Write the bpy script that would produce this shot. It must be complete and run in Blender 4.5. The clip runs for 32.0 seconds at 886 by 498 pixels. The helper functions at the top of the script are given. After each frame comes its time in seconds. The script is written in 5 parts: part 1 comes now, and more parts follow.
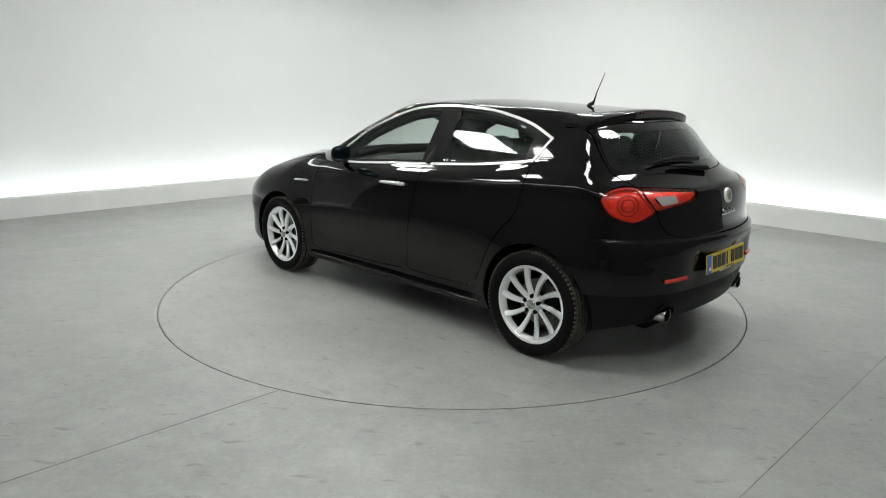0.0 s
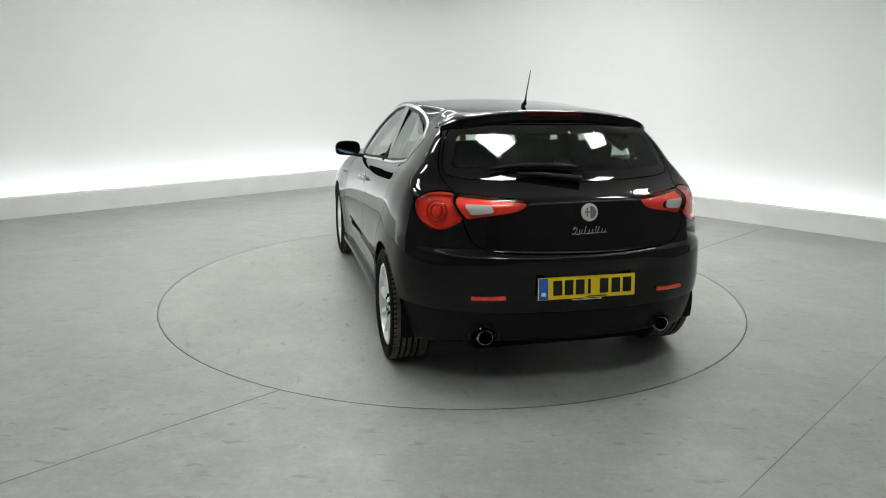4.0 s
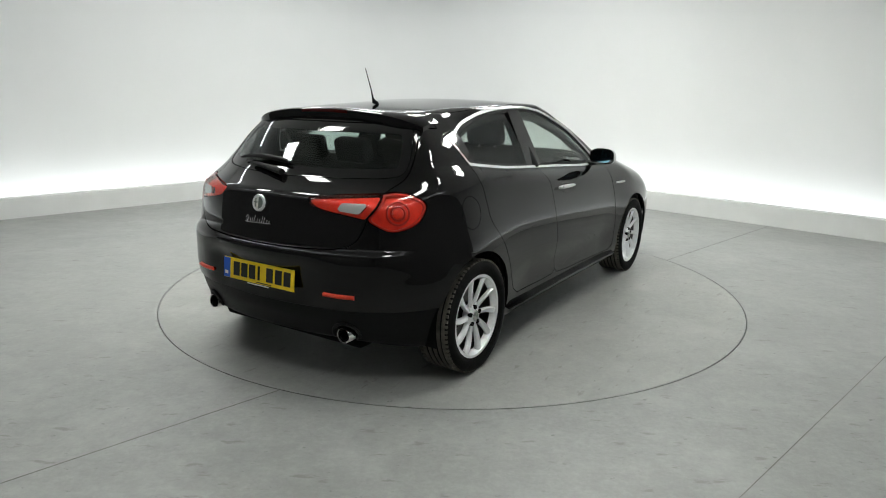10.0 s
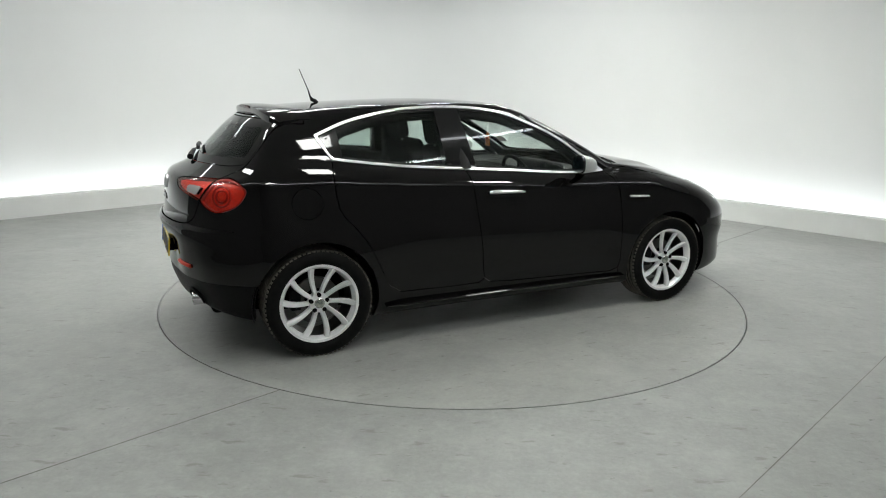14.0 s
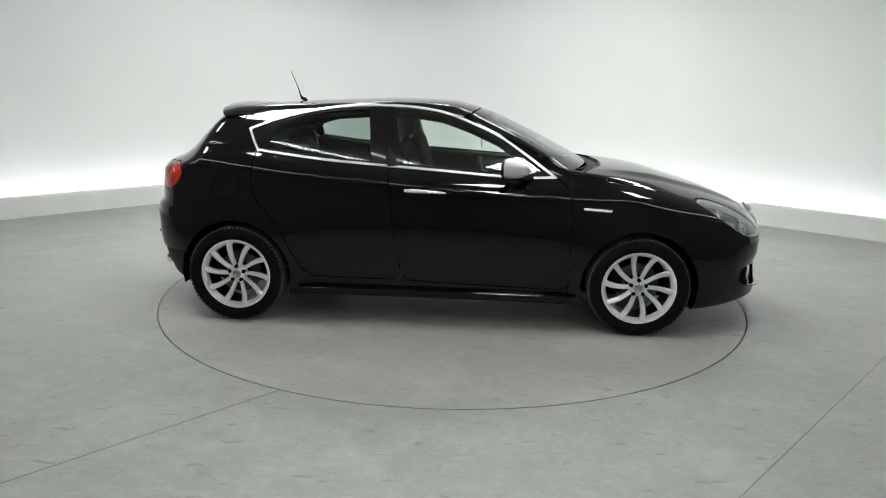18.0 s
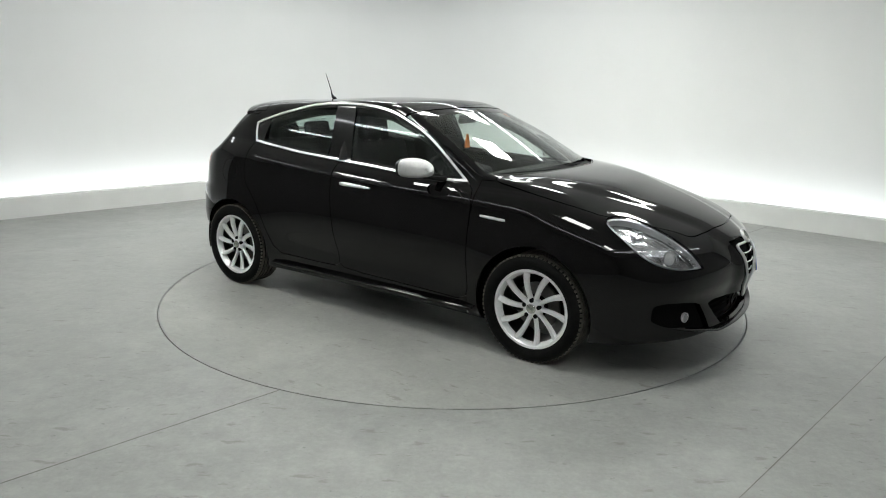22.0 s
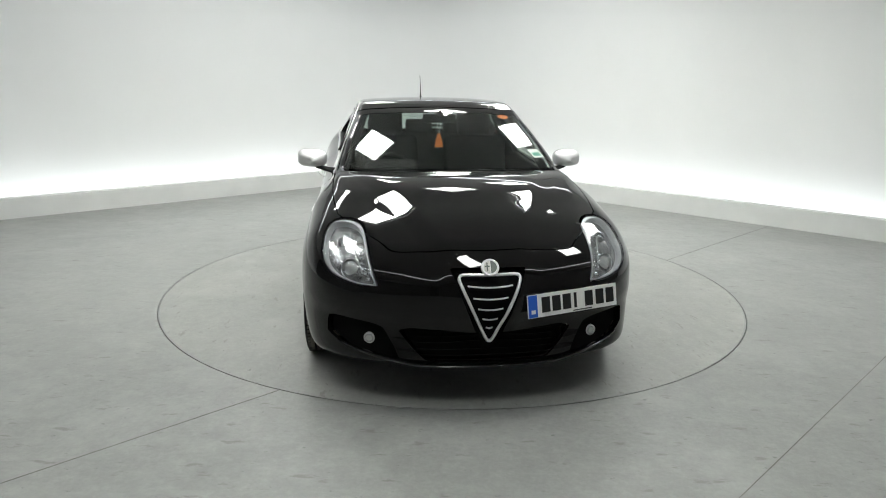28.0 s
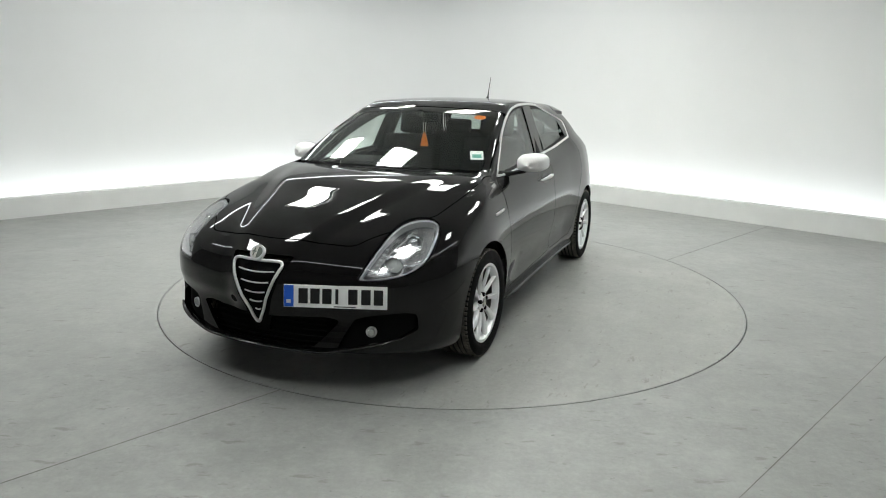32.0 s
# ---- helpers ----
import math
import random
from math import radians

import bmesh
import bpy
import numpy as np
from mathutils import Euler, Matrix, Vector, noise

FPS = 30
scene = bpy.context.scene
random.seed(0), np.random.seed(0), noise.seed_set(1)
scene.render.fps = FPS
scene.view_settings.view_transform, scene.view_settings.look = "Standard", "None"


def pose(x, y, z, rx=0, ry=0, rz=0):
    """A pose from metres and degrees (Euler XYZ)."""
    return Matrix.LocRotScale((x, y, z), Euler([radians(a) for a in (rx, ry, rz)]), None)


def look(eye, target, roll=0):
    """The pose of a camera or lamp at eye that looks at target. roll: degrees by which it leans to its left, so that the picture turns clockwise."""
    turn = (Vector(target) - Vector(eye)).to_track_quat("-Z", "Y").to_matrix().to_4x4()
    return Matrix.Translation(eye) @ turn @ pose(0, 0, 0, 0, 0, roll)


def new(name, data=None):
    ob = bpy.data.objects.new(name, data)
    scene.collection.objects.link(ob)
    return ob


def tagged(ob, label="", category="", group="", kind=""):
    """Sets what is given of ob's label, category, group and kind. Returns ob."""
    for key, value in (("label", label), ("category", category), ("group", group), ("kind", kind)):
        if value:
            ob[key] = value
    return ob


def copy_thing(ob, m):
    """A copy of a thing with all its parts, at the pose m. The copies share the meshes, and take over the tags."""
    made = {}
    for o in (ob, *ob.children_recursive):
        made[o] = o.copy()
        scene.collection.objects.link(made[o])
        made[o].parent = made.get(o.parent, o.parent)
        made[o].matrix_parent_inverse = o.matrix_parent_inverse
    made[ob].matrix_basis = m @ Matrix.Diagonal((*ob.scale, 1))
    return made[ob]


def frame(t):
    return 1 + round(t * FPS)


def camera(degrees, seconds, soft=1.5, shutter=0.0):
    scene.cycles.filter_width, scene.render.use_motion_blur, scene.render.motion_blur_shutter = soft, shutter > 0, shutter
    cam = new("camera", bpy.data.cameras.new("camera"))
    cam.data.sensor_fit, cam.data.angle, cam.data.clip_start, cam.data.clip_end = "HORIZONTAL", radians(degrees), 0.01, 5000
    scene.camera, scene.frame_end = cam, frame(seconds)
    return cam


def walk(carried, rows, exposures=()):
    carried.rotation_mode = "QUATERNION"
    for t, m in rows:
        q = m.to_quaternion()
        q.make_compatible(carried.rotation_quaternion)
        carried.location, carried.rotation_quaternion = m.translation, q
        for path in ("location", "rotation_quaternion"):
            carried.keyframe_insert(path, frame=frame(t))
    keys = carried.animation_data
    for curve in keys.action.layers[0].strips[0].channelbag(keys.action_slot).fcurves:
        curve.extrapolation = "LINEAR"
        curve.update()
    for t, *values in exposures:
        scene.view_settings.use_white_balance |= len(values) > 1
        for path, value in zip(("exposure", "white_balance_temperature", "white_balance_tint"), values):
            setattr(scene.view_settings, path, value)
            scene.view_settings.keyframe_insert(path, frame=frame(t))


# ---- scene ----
# ---------------------------------------------------------------- camera
cam = camera(66.75, 32.0, 1.0)
def aim(eye, yaw, pitch, roll):
    """A camera pose from degrees: yaw to the right of +y, pitch up, roll."""
    y, p = radians(yaw), radians(pitch)
    way = Vector((math.sin(y) * math.cos(p), math.cos(y) * math.cos(p), math.sin(p)))
    return look(eye, Vector(eye) + way, roll)
stand = aim((0, -5.235, 1.540), -0.744, -13.465, 0.720)
walk(cam, [(0, stand), (32, stand)])


# ---------------------------------------------------------------- light
world = bpy.data.worlds.new("studio_dark")
world.use_nodes = True
world.node_tree.nodes["Background"].inputs[0].default_value = (0.5, 0.55, 0.6, 1)
world.node_tree.nodes["Background"].inputs[1].default_value = 0.02
scene.world = world
scene.view_settings.exposure = 0.0
STRIP_GLOW, PANEL_GLOW, RAIL_GLOW = 5.6, 33.0, 12.0


# ---------------------------------------------------------------- materials
def material(name, base=(0.5, 0.5, 0.5), rough=0.5, metal=0.0, coat=0.0, coat_rough=0.03, spec=0.5, glow=None, power=0.0):
    m = bpy.data.materials.new(name)
    m.use_nodes = True
    b = m.node_tree.nodes["Principled BSDF"]
    b.inputs["Base Color"].default_value = (*base, 1)
    b.inputs["Roughness"].default_value = rough
    b.inputs["Metallic"].default_value = metal
    b.inputs["Coat Weight"].default_value = coat
    b.inputs["Coat Roughness"].default_value = coat_rough
    b.inputs["Coat IOR"].default_value = 1.42
    b.inputs["Specular IOR Level"].default_value = spec
    if glow:
        b.inputs["Emission Color"].default_value = (*glow, 1)
        b.inputs["Emission Strength"].default_value = power
    return m


def vary(m, scale, low, high, rough=None, bump=0.0, bump_scale=None, detail=6, second=None, coords="Object"):
    """Colour between low and high by noise, with a second finer noise, rough range and bump."""
    nt = m.node_tree
    n, l = nt.nodes, nt.links
    b = n["Principled BSDF"]
    tc = n.new("ShaderNodeTexCoord")
    a = n.new("ShaderNodeTexNoise")
    a.inputs["Scale"].default_value = scale
    a.inputs["Detail"].default_value = detail
    l.new(tc.outputs[coords], a.inputs["Vector"])
    fac = a.outputs["Fac"]
    if second:
        c = n.new("ShaderNodeTexNoise")
        c.inputs["Scale"].default_value = second
        c.inputs["Detail"].default_value = 4
        l.new(tc.outputs[coords], c.inputs["Vector"])
        mx = n.new("ShaderNodeMix")
        mx.inputs[0].default_value = 0.35
        l.new(a.outputs["Fac"], mx.inputs[2])
        l.new(c.outputs["Fac"], mx.inputs[3])
        fac = mx.outputs[0]
    ramp = n.new("ShaderNodeValToRGB")
    ramp.color_ramp.elements[0].position, ramp.color_ramp.elements[1].position = 0.3, 0.7
    ramp.color_ramp.elements[0].color, ramp.color_ramp.elements[1].color = (*low, 1), (*high, 1)
    l.new(fac, ramp.inputs[0])
    l.new(ramp.outputs[0], b.inputs["Base Color"])
    if rough:
        mr = n.new("ShaderNodeMapRange")
        mr.inputs[1].default_value, mr.inputs[2].default_value = 0.3, 0.7
        mr.inputs[3].default_value, mr.inputs[4].default_value = rough
        l.new(fac, mr.inputs[0])
        l.new(mr.outputs[0], b.inputs["Roughness"])
    if bump:
        d = n.new("ShaderNodeTexNoise")
        d.inputs["Scale"].default_value = bump_scale or scale * 8
        d.inputs["Detail"].default_value = 5
        l.new(tc.outputs[coords], d.inputs["Vector"])
        bp = n.new("ShaderNodeBump")
        bp.inputs["Strength"].default_value = bump
        bp.inputs["Distance"].default_value = 0.01
        l.new(d.outputs["Fac"], bp.inputs["Height"])
        l.new(bp.outputs[0], b.inputs["Normal"])
    return m


def glass(name, tint, gloss=0.0, ior=1.5):
    """A thin pane: tinted see-through with the mirror image of its surface."""
    m = bpy.data.materials.new(name)
    m.use_nodes = True
    n, l = m.node_tree.nodes, m.node_tree.links
    n.remove(n["Principled BSDF"])
    tr, gl, mix, lw = n.new("ShaderNodeBsdfTransparent"), n.new("ShaderNodeBsdfGlossy"), n.new("ShaderNodeMixShader"), n.new("ShaderNodeLayerWeight")
    pw, fr = n.new("ShaderNodeMath"), n.new("ShaderNodeMapRange")
    tr.inputs[0].default_value = (*tint, 1)
    gl.inputs["Roughness"].default_value = gloss
    lw.inputs[0].default_value = 0.5
    pw.operation = "POWER"
    pw.inputs[1].default_value = 5.0
    l.new(lw.outputs["Facing"], pw.inputs[0])
    fr.inputs[3].default_value, fr.inputs[4].default_value = ((ior - 1) / (ior + 1)) ** 2, 1.0
    l.new(pw.outputs[0], fr.inputs[0])
    l.new(fr.outputs[0], mix.inputs[0])
    l.new(tr.outputs[0], mix.inputs[1])
    l.new(gl.outputs[0], mix.inputs[2])
    l.new(mix.outputs[0], n["Material Output"].inputs[0])
    return m


PAINT = vary(material("black_car_paint", (0.012, 0.012, 0.012), 0.5, 0, 1.0, 0.014, spec=0.0), 420, (0.0018, 0.0017, 0.0017), (0.0046, 0.0042, 0.0043))
PAINT.node_tree.nodes["Principled BSDF"].inputs["Coat IOR"].default_value = 1.41
TRIM_BLACK = vary(material("black_plastic", (0.008, 0.008, 0.008), 0.45, spec=0.15), 90, (0.004, 0.004, 0.004), (0.009, 0.009, 0.009), (0.38, 0.55), 0.15, 900)
GLOSS_BLACK = material("gloss_black", (0.006, 0.006, 0.006), 0.2, 0, 0.7, spec=0.1)
FRIT = material("black_glass_border", (0.004, 0.004, 0.004), 0.03)
CHROME = material("chrome", (0.85, 0.85, 0.85), 0.10, 1.0)
BRIGHT = vary(material("bright_trim", (0.80, 0.80, 0.80), 0.28, 0.6), 50, (0.76, 0.76, 0.76), (0.84, 0.84, 0.84))
MIRRORGLASS = material("tinted_mirror", (0.10, 0.20, 0.26), 0.02, 1.0)
SATIN = vary(material("satin_silver", (0.62, 0.62, 0.62), 0.38, 0.35), 80, (0.60, 0.60, 0.60), (0.65, 0.65, 0.65))
ALLOY = vary(material("silver_alloy", (0.9, 0.9, 0.9), 0.30, 0.28, 0.6, 0.08), 60, (0.88, 0.885, 0.89), (0.94, 0.945, 0.95))
RUBBER = vary(material("tyre_rubber", (0.008, 0.008, 0.008), 0.75, spec=0.10), 30, (0.0045, 0.0045, 0.0045), (0.010, 0.010, 0.0095), (0.65, 0.85), 0.2, 300)
TREAD = vary(material("dusty_tread", (0.03, 0.029, 0.026), 0.9), 25, (0.045, 0.042, 0.035), (0.13, 0.12, 0.098), (0.8, 0.95), 0.3, 300)
PANE = glass("car_glass", (0.93, 0.965, 0.945))
PRIVACY = glass("rear_glass", (0.80, 0.85, 0.83))
LENS = glass("clear_lens", (0.97, 0.975, 0.98), 0.01)
RED = glass("red_lens", (0.97, 0.75, 0.72), 0.02)
REDBACK = vary(material("red_lamp_bowl", (0.80, 0.06, 0.03), 0.3, 0, 0.3), 40, (0.72, 0.040, 0.018), (0.90, 0.085, 0.04))
RINGRED = material("dark_red_lamp_ring", (0.45, 0.026, 0.012), 0.3, 0, 0.3)
DEEPRED = material("deep_red_lens", (0.12, 0.008, 0.006), 0.15, 0, 0.5)
# colour noise paints bright highlights and dark depth into the silver bowl
BOWL = vary(material("headlamp_bowl", (0.55, 0.56, 0.57), 0.20, 0.75), 16, (0.10, 0.102, 0.105), (0.58, 0.585, 0.59))
CLEARBACK = material("clear_lamp_bowl", (0.54, 0.55, 0.54), 0.25, 0.2)
REFLECTOR = material("lamp_reflector", (0.78, 0.79, 0.80), 0.12, 1.0)
LAMPGREY = material("lamp_bezel", (0.42, 0.43, 0.44), 0.3, 0.3)
DARK = material("dark_void", (0.004, 0.004, 0.004), 0.9, spec=0.1)
FABRIC = vary(material("charcoal_seat_cloth", (0.01, 0.01, 0.011), 0.95, spec=0.2), 200, (0.005, 0.005, 0.0055), (0.014, 0.014, 0.015), bump=0.3, bump_scale=900)
DASH = vary(material("dark_dashboard", (0.01, 0.01, 0.01), 0.6, spec=0.2), 300, (0.008, 0.008, 0.008), (0.014, 0.014, 0.014), (0.5, 0.7), 0.2, 800)
YELLOW = material("yellow_plate", (0.95, 0.68, 0.015), 0.3, 0, 0.4)
WHITEPLATE = material("white_plate", (0.93, 0.93, 0.91), 0.3, 0, 0.4)
BLUE = material("blue_plate_band", (0.02, 0.12, 0.62), 0.3, 0, 0.4)
INK = material("black_ink", (0.008, 0.008, 0.008), 0.4)
ORANGE = material("orange_card", (0.85, 0.22, 0.03), 0.6)
PAPER = material("white_sticker", (0.80, 0.80, 0.78), 0.6)
PALE_ENAMEL = material("pale_enamel", (0.66, 0.65, 0.60), 0.35, 0.1)
DULL_ENAMEL = material("dull_enamel", (0.15, 0.17, 0.15), 0.35, 0.1)
GREEN = material("green_sticker_print", (0.10, 0.35, 0.28), 0.6)
SILVERBACK = material("brake_steel", (0.14, 0.135, 0.13), 0.35, 1.0)



def concrete(name, low, high, patch, rough, seed):
    """Power-floated concrete: broad clouds, hand-sized blotches, fine grain, dark specks and uneven sheen."""
    m = material(name, low, 0.4, spec=0.4)
    n, l = m.node_tree.nodes, m.node_tree.links
    b = n["Principled BSDF"]
    tc = n.new("ShaderNodeTexCoord")
    mp = n.new("ShaderNodeMapping")
    mp.inputs["Location"].default_value = (seed, seed * 0.7, 0)
    l.new(tc.outputs["Object"], mp.inputs[0])
    def noise_at(scale, detail, lo, hi, rougher=0.55):
        t = n.new("ShaderNodeTexNoise")
        t.inputs["Scale"].default_value, t.inputs["Detail"].default_value, t.inputs["Roughness"].default_value = scale, detail, rougher
        l.new(mp.outputs[0], t.inputs["Vector"])
        r = n.new("ShaderNodeMapRange")
        r.inputs[1].default_value, r.inputs[2].default_value = lo, hi
        l.new(t.outputs["Fac"], r.inputs[0])
        return r.outputs[0]
    def mix(fac, a, c):
        x = n.new("ShaderNodeMix")
        x.data_type = "RGBA"
        l.new(fac, x.inputs[0])
        for s_, v in ((6, a), (7, c)):
            if isinstance(v, tuple):
                x.inputs[s_].default_value = (*v, 1)
            else:
                l.new(v, x.inputs[s_])
        return x.outputs[2]
    cloud = mix(noise_at(0.9, 5, 0.32, 0.68), low, high)
    blotch = noise_at(patch, 8, 0.36, 0.70, 0.68)
    half = n.new("ShaderNodeMath")
    half.operation = "MULTIPLY"
    half.inputs[1].default_value = 0.60
    l.new(blotch, half.inputs[0])
    tone = mix(half.outputs[0], cloud, tuple(v * 1.14 for v in high))
    grain = noise_at(38, 6, 0.32, 0.68, 0.75)
    g2 = n.new("ShaderNodeMath")
    g2.operation = "MULTIPLY"
    g2.inputs[1].default_value = 0.55
    l.new(grain, g2.inputs[0])
    tone = mix(g2.outputs[0], tone, tuple(v * 0.78 for v in low))
    mottle = n.new("ShaderNodeMath")
    mottle.operation = "MULTIPLY"
    mottle.inputs[1].default_value = 0.45
    l.new(noise_at(11, 7, 0.38, 0.64, 0.7), mottle.inputs[0])
    tone = mix(mottle.outputs[0], tone, tuple(v * 0.80 for v in low))
    dust = n.new("ShaderNodeMath")
    dust.operation = "MULTIPLY"
    dust.inputs[1].default_value = 0.34
    l.new(noise_at(patch * 0.45 + 0.2, 10, 0.48, 0.78, 0.66), dust.inputs[0])
    tone = mix(dust.outputs[0], tone, tuple(min(1.0, v * 1.5) for v in high))
    # trowel streaks, scuff marks and a few dark spots, each along its own direction
    def streak(turn, sx, sy, scale, lo, hi, amount, colour):
        nonlocal tone
        sm = n.new("ShaderNodeMapping")
        sm.inputs["Rotation"].default_value = (0, 0, radians(turn))
        sm.inputs["Scale"].default_value = (sx, sy, 1)
        l.new(mp.outputs[0], sm.inputs[0])
        t = n.new("ShaderNodeTexNoise")
        t.inputs["Scale"].default_value, t.inputs["Detail"].default_value, t.inputs["Roughness"].default_value = scale, 5, 0.62
        l.new(sm.outputs[0], t.inputs["Vector"])
        r = n.new("ShaderNodeMapRange")
        r.inputs[1].default_value, r.inputs[2].default_value, r.inputs[4].default_value = lo, hi, amount
        l.new(t.outputs["Fac"], r.inputs[0])
        tone = mix(r.outputs[0], tone, colour)
    streak(20, 1.0, 2.1, 1.5, 0.54, 0.74, 0.26, tuple(min(1.0, v * 1.30) for v in high))
    streak(-35, 1.0, 2.4, 2.1, 0.55, 0.74, 0.24, tuple(v * 0.72 for v in low))
    streak(62, 1.0, 3.0, 5.5, 0.615, 0.68, 0.50, (low[0] * 0.52, low[1] * 0.49, low[2] * 0.44))
    streak(8, 1.0, 1.6, 15.0, 0.66, 0.71, 0.60, tuple(v * 0.36 for v in low))
    l.new(tone, b.inputs["Base Color"])
    rg = n.new("ShaderNodeMapRange")
    rg.inputs[3].default_value, rg.inputs[4].default_value = rough
    l.new(blotch, rg.inputs[0])
    l.new(rg.outputs[0], b.inputs["Roughness"])
    bp = n.new("ShaderNodeBump")
    bp.inputs["Strength"].default_value, bp.inputs["Distance"].default_value = 0.08, 0.004
    l.new(grain, bp.inputs["Height"])
    l.new(bp.outputs[0], b.inputs["Normal"])
    return m


CONCRETE = concrete("polished_concrete", (0.280, 0.287, 0.275), (0.335, 0.341, 0.325), 4.2, (0.30, 0.46), 3.0)
CONCRETE_DISC = concrete("turntable_concrete", (0.300, 0.306, 0.288), (0.356, 0.360, 0.338), 2.7, (0.28, 0.46), 5.0)
WALLPAINT = vary(material("white_wall_paint", (0.80, 0.805, 0.80), 0.75), 0.8, (0.79, 0.795, 0.79), (0.815, 0.82, 0.815), bump=0.03, bump_scale=120)
KERBPAINT = vary(material("white_kerb_paint", (0.72, 0.725, 0.71), 0.6), 3, (0.69, 0.695, 0.68), (0.745, 0.75, 0.735), bump=0.04, bump_scale=150)
CEILGREY = vary(material("pale_ceiling_tile", (0.78, 0.78, 0.78), 0.9), 6, (0.68, 0.68, 0.68), (0.72, 0.72, 0.72))
BACKPAINT = vary(material("grey_back_wall", (0.16, 0.16, 0.16), 0.8), 2, (0.145, 0.145, 0.145), (0.175, 0.175, 0.175))
JOINT = vary(material("dark_joint_filler", (0.20, 0.19, 0.17), 0.9), 3, (0.13, 0.122, 0.108), (0.27, 0.262, 0.245), second=14)
SEAM = material("turntable_gap", (0.02, 0.02, 0.02), 0.9)
STRIPLIGHT = material("led_strip", (0.9, 0.9, 0.9), 0.5, glow=(0.93, 0.98, 1.0), power=STRIP_GLOW)
PANELLIGHT = material("led_panel", (0.9, 0.9, 0.9), 0.5, glow=(0.975, 1.0, 0.955), power=PANEL_GLOW)
# fill glow, added only to brighten the upper walls
WALLFILL = material("wall_fill_glow", (0.9, 0.9, 0.9), 0.5, glow=(0.95, 0.99, 1.0), power=9.5)
RAILLIGHT = material("led_rail", (0.9, 0.9, 0.9), 0.5, glow=(0.93, 0.97, 1.0), power=RAIL_GLOW)


# ---------------------------------------------------------------- mesh helpers
def mesh_of(name, pts, faces, mats, smooth=False):
    me = bpy.data.meshes.new(name)
    me.from_pydata([tuple(map(float, q)) for q in pts], [], [tuple(map(int, f)) for f in faces])
    for m in (mats if isinstance(mats, (list, tuple)) else [mats]):
        me.materials.append(m)
    if smooth:
        me.polygons.foreach_set("use_smooth", np.ones(len(me.polygons), bool))
    me.update()
    return me


def part(name, bm, mat, parent, label="", smooth=False):
    """One mesh object from a bmesh (or a mesh) under a thing or a part."""
    if isinstance(bm, bmesh.types.BMesh):
        me = bpy.data.meshes.new(name)
        bmesh.ops.recalc_face_normals(bm, faces=bm.faces)
        bm.to_mesh(me)
        bm.free()
        me.materials.append(mat)
    else:
        me = bm
    if smooth:
        me.polygons.foreach_set("use_smooth", np.ones(len(me.polygons), bool))
        me.set_sharp_from_angle(angle=radians(38))
    ob = new(name, me)
    ob.parent = parent
    if label:
        tagged(ob, label)
    return ob


def box(sx, sy, sz, m=None, bevel=0.0, seg=2):
    bm = bmesh.new()
    bmesh.ops.create_cube(bm, size=1, matrix=Matrix.Diagonal((sx, sy, sz, 1)))
    if bevel:
        bmesh.ops.bevel(bm, geom=bm.edges[:], offset=bevel, segments=seg, affect="EDGES", profile=0.6)
    if m is not None:
        bmesh.ops.transform(bm, matrix=m, verts=bm.verts)
    return bm


def lathe(profile, n=48, m=None, closed=False):
    """Turn (radius, height) points round the y axis."""
    pr = [(r, h) for r, h in profile]
    bm = bmesh.new()
    rings = []
    for r, h in pr:
        rings.append([bm.verts.new((r * math.cos(2 * math.pi * k / n), h, r * math.sin(2 * math.pi * k / n))) for k in range(n)])
    pairs = list(zip(rings, rings[1:])) + ([(rings[-1], rings[0])] if closed else [])
    for a, b in pairs:
        for k in range(n):
            bm.faces.new((a[k], a[(k + 1) % n], b[(k + 1) % n], b[k]))
    if not closed:
        if pr[0][0] > 1e-6:
            bm.faces.new(rings[0])
        if pr[-1][0] > 1e-6:
            bm.faces.new(rings[-1][::-1])
    bmesh.ops.remove_doubles(bm, verts=bm.verts, dist=1e-6)
    if m is not None:
        bmesh.ops.transform(bm, matrix=m, verts=bm.verts)
    return bm


def tube(path, radius, n=10, m=None, closed=False, flat=1.0):
    """A tube along a path of points; radius may be a list."""
    path = [Vector(q) for q in path]
    bm = bmesh.new()
    rings = []
    count = len(path)
    for i, q in enumerate(path):
        a = path[(i - 1) % count] if (closed or i > 0) else q
        b = path[(i + 1) % count] if (closed or i < count - 1) else q
        d = (b - a).normalized()
        up = Vector((0, 0, 1)) if abs(d.z) < 0.95 else Vector((0, 1, 0))
        s = d.cross(up).normalized()
        u = s.cross(d)
        r = radius[i] if isinstance(radius, (list, tuple)) else radius
        rings.append([bm.verts.new(q + (s * math.cos(2 * math.pi * k / n) + u * math.sin(2 * math.pi * k / n) * flat) * r) for k in range(n)])
    pairs = list(zip(rings, rings[1:])) + ([(rings[-1], rings[0])] if closed else [])
    for a, b in pairs:
        for k in range(n):
            bm.faces.new((a[k], a[(k + 1) % n], b[(k + 1) % n], b[k]))
    if not closed:
        bm.faces.new(rings[0][::-1])
        bm.faces.new(rings[-1])
    if m is not None:
        bmesh.ops.transform(bm, matrix=m, verts=bm.verts)
    return bm


def slab(outline, z0, z1, m=None):
    """An upright prism over a flat outline."""
    bm = bmesh.new()
    lo = [bm.verts.new((x, y, z0)) for x, y in outline]
    hi = [bm.verts.new((x, y, z1)) for x, y in outline]
    bm.faces.new(lo[::-1])
    bm.faces.new(hi)
    n = len(outline)
    for k in range(n):
        bm.faces.new((lo[k], lo[(k + 1) % n], hi[(k + 1) % n], hi[k]))
    if m is not None:
        bmesh.ops.transform(bm, matrix=m, verts=bm.verts)
    return bm


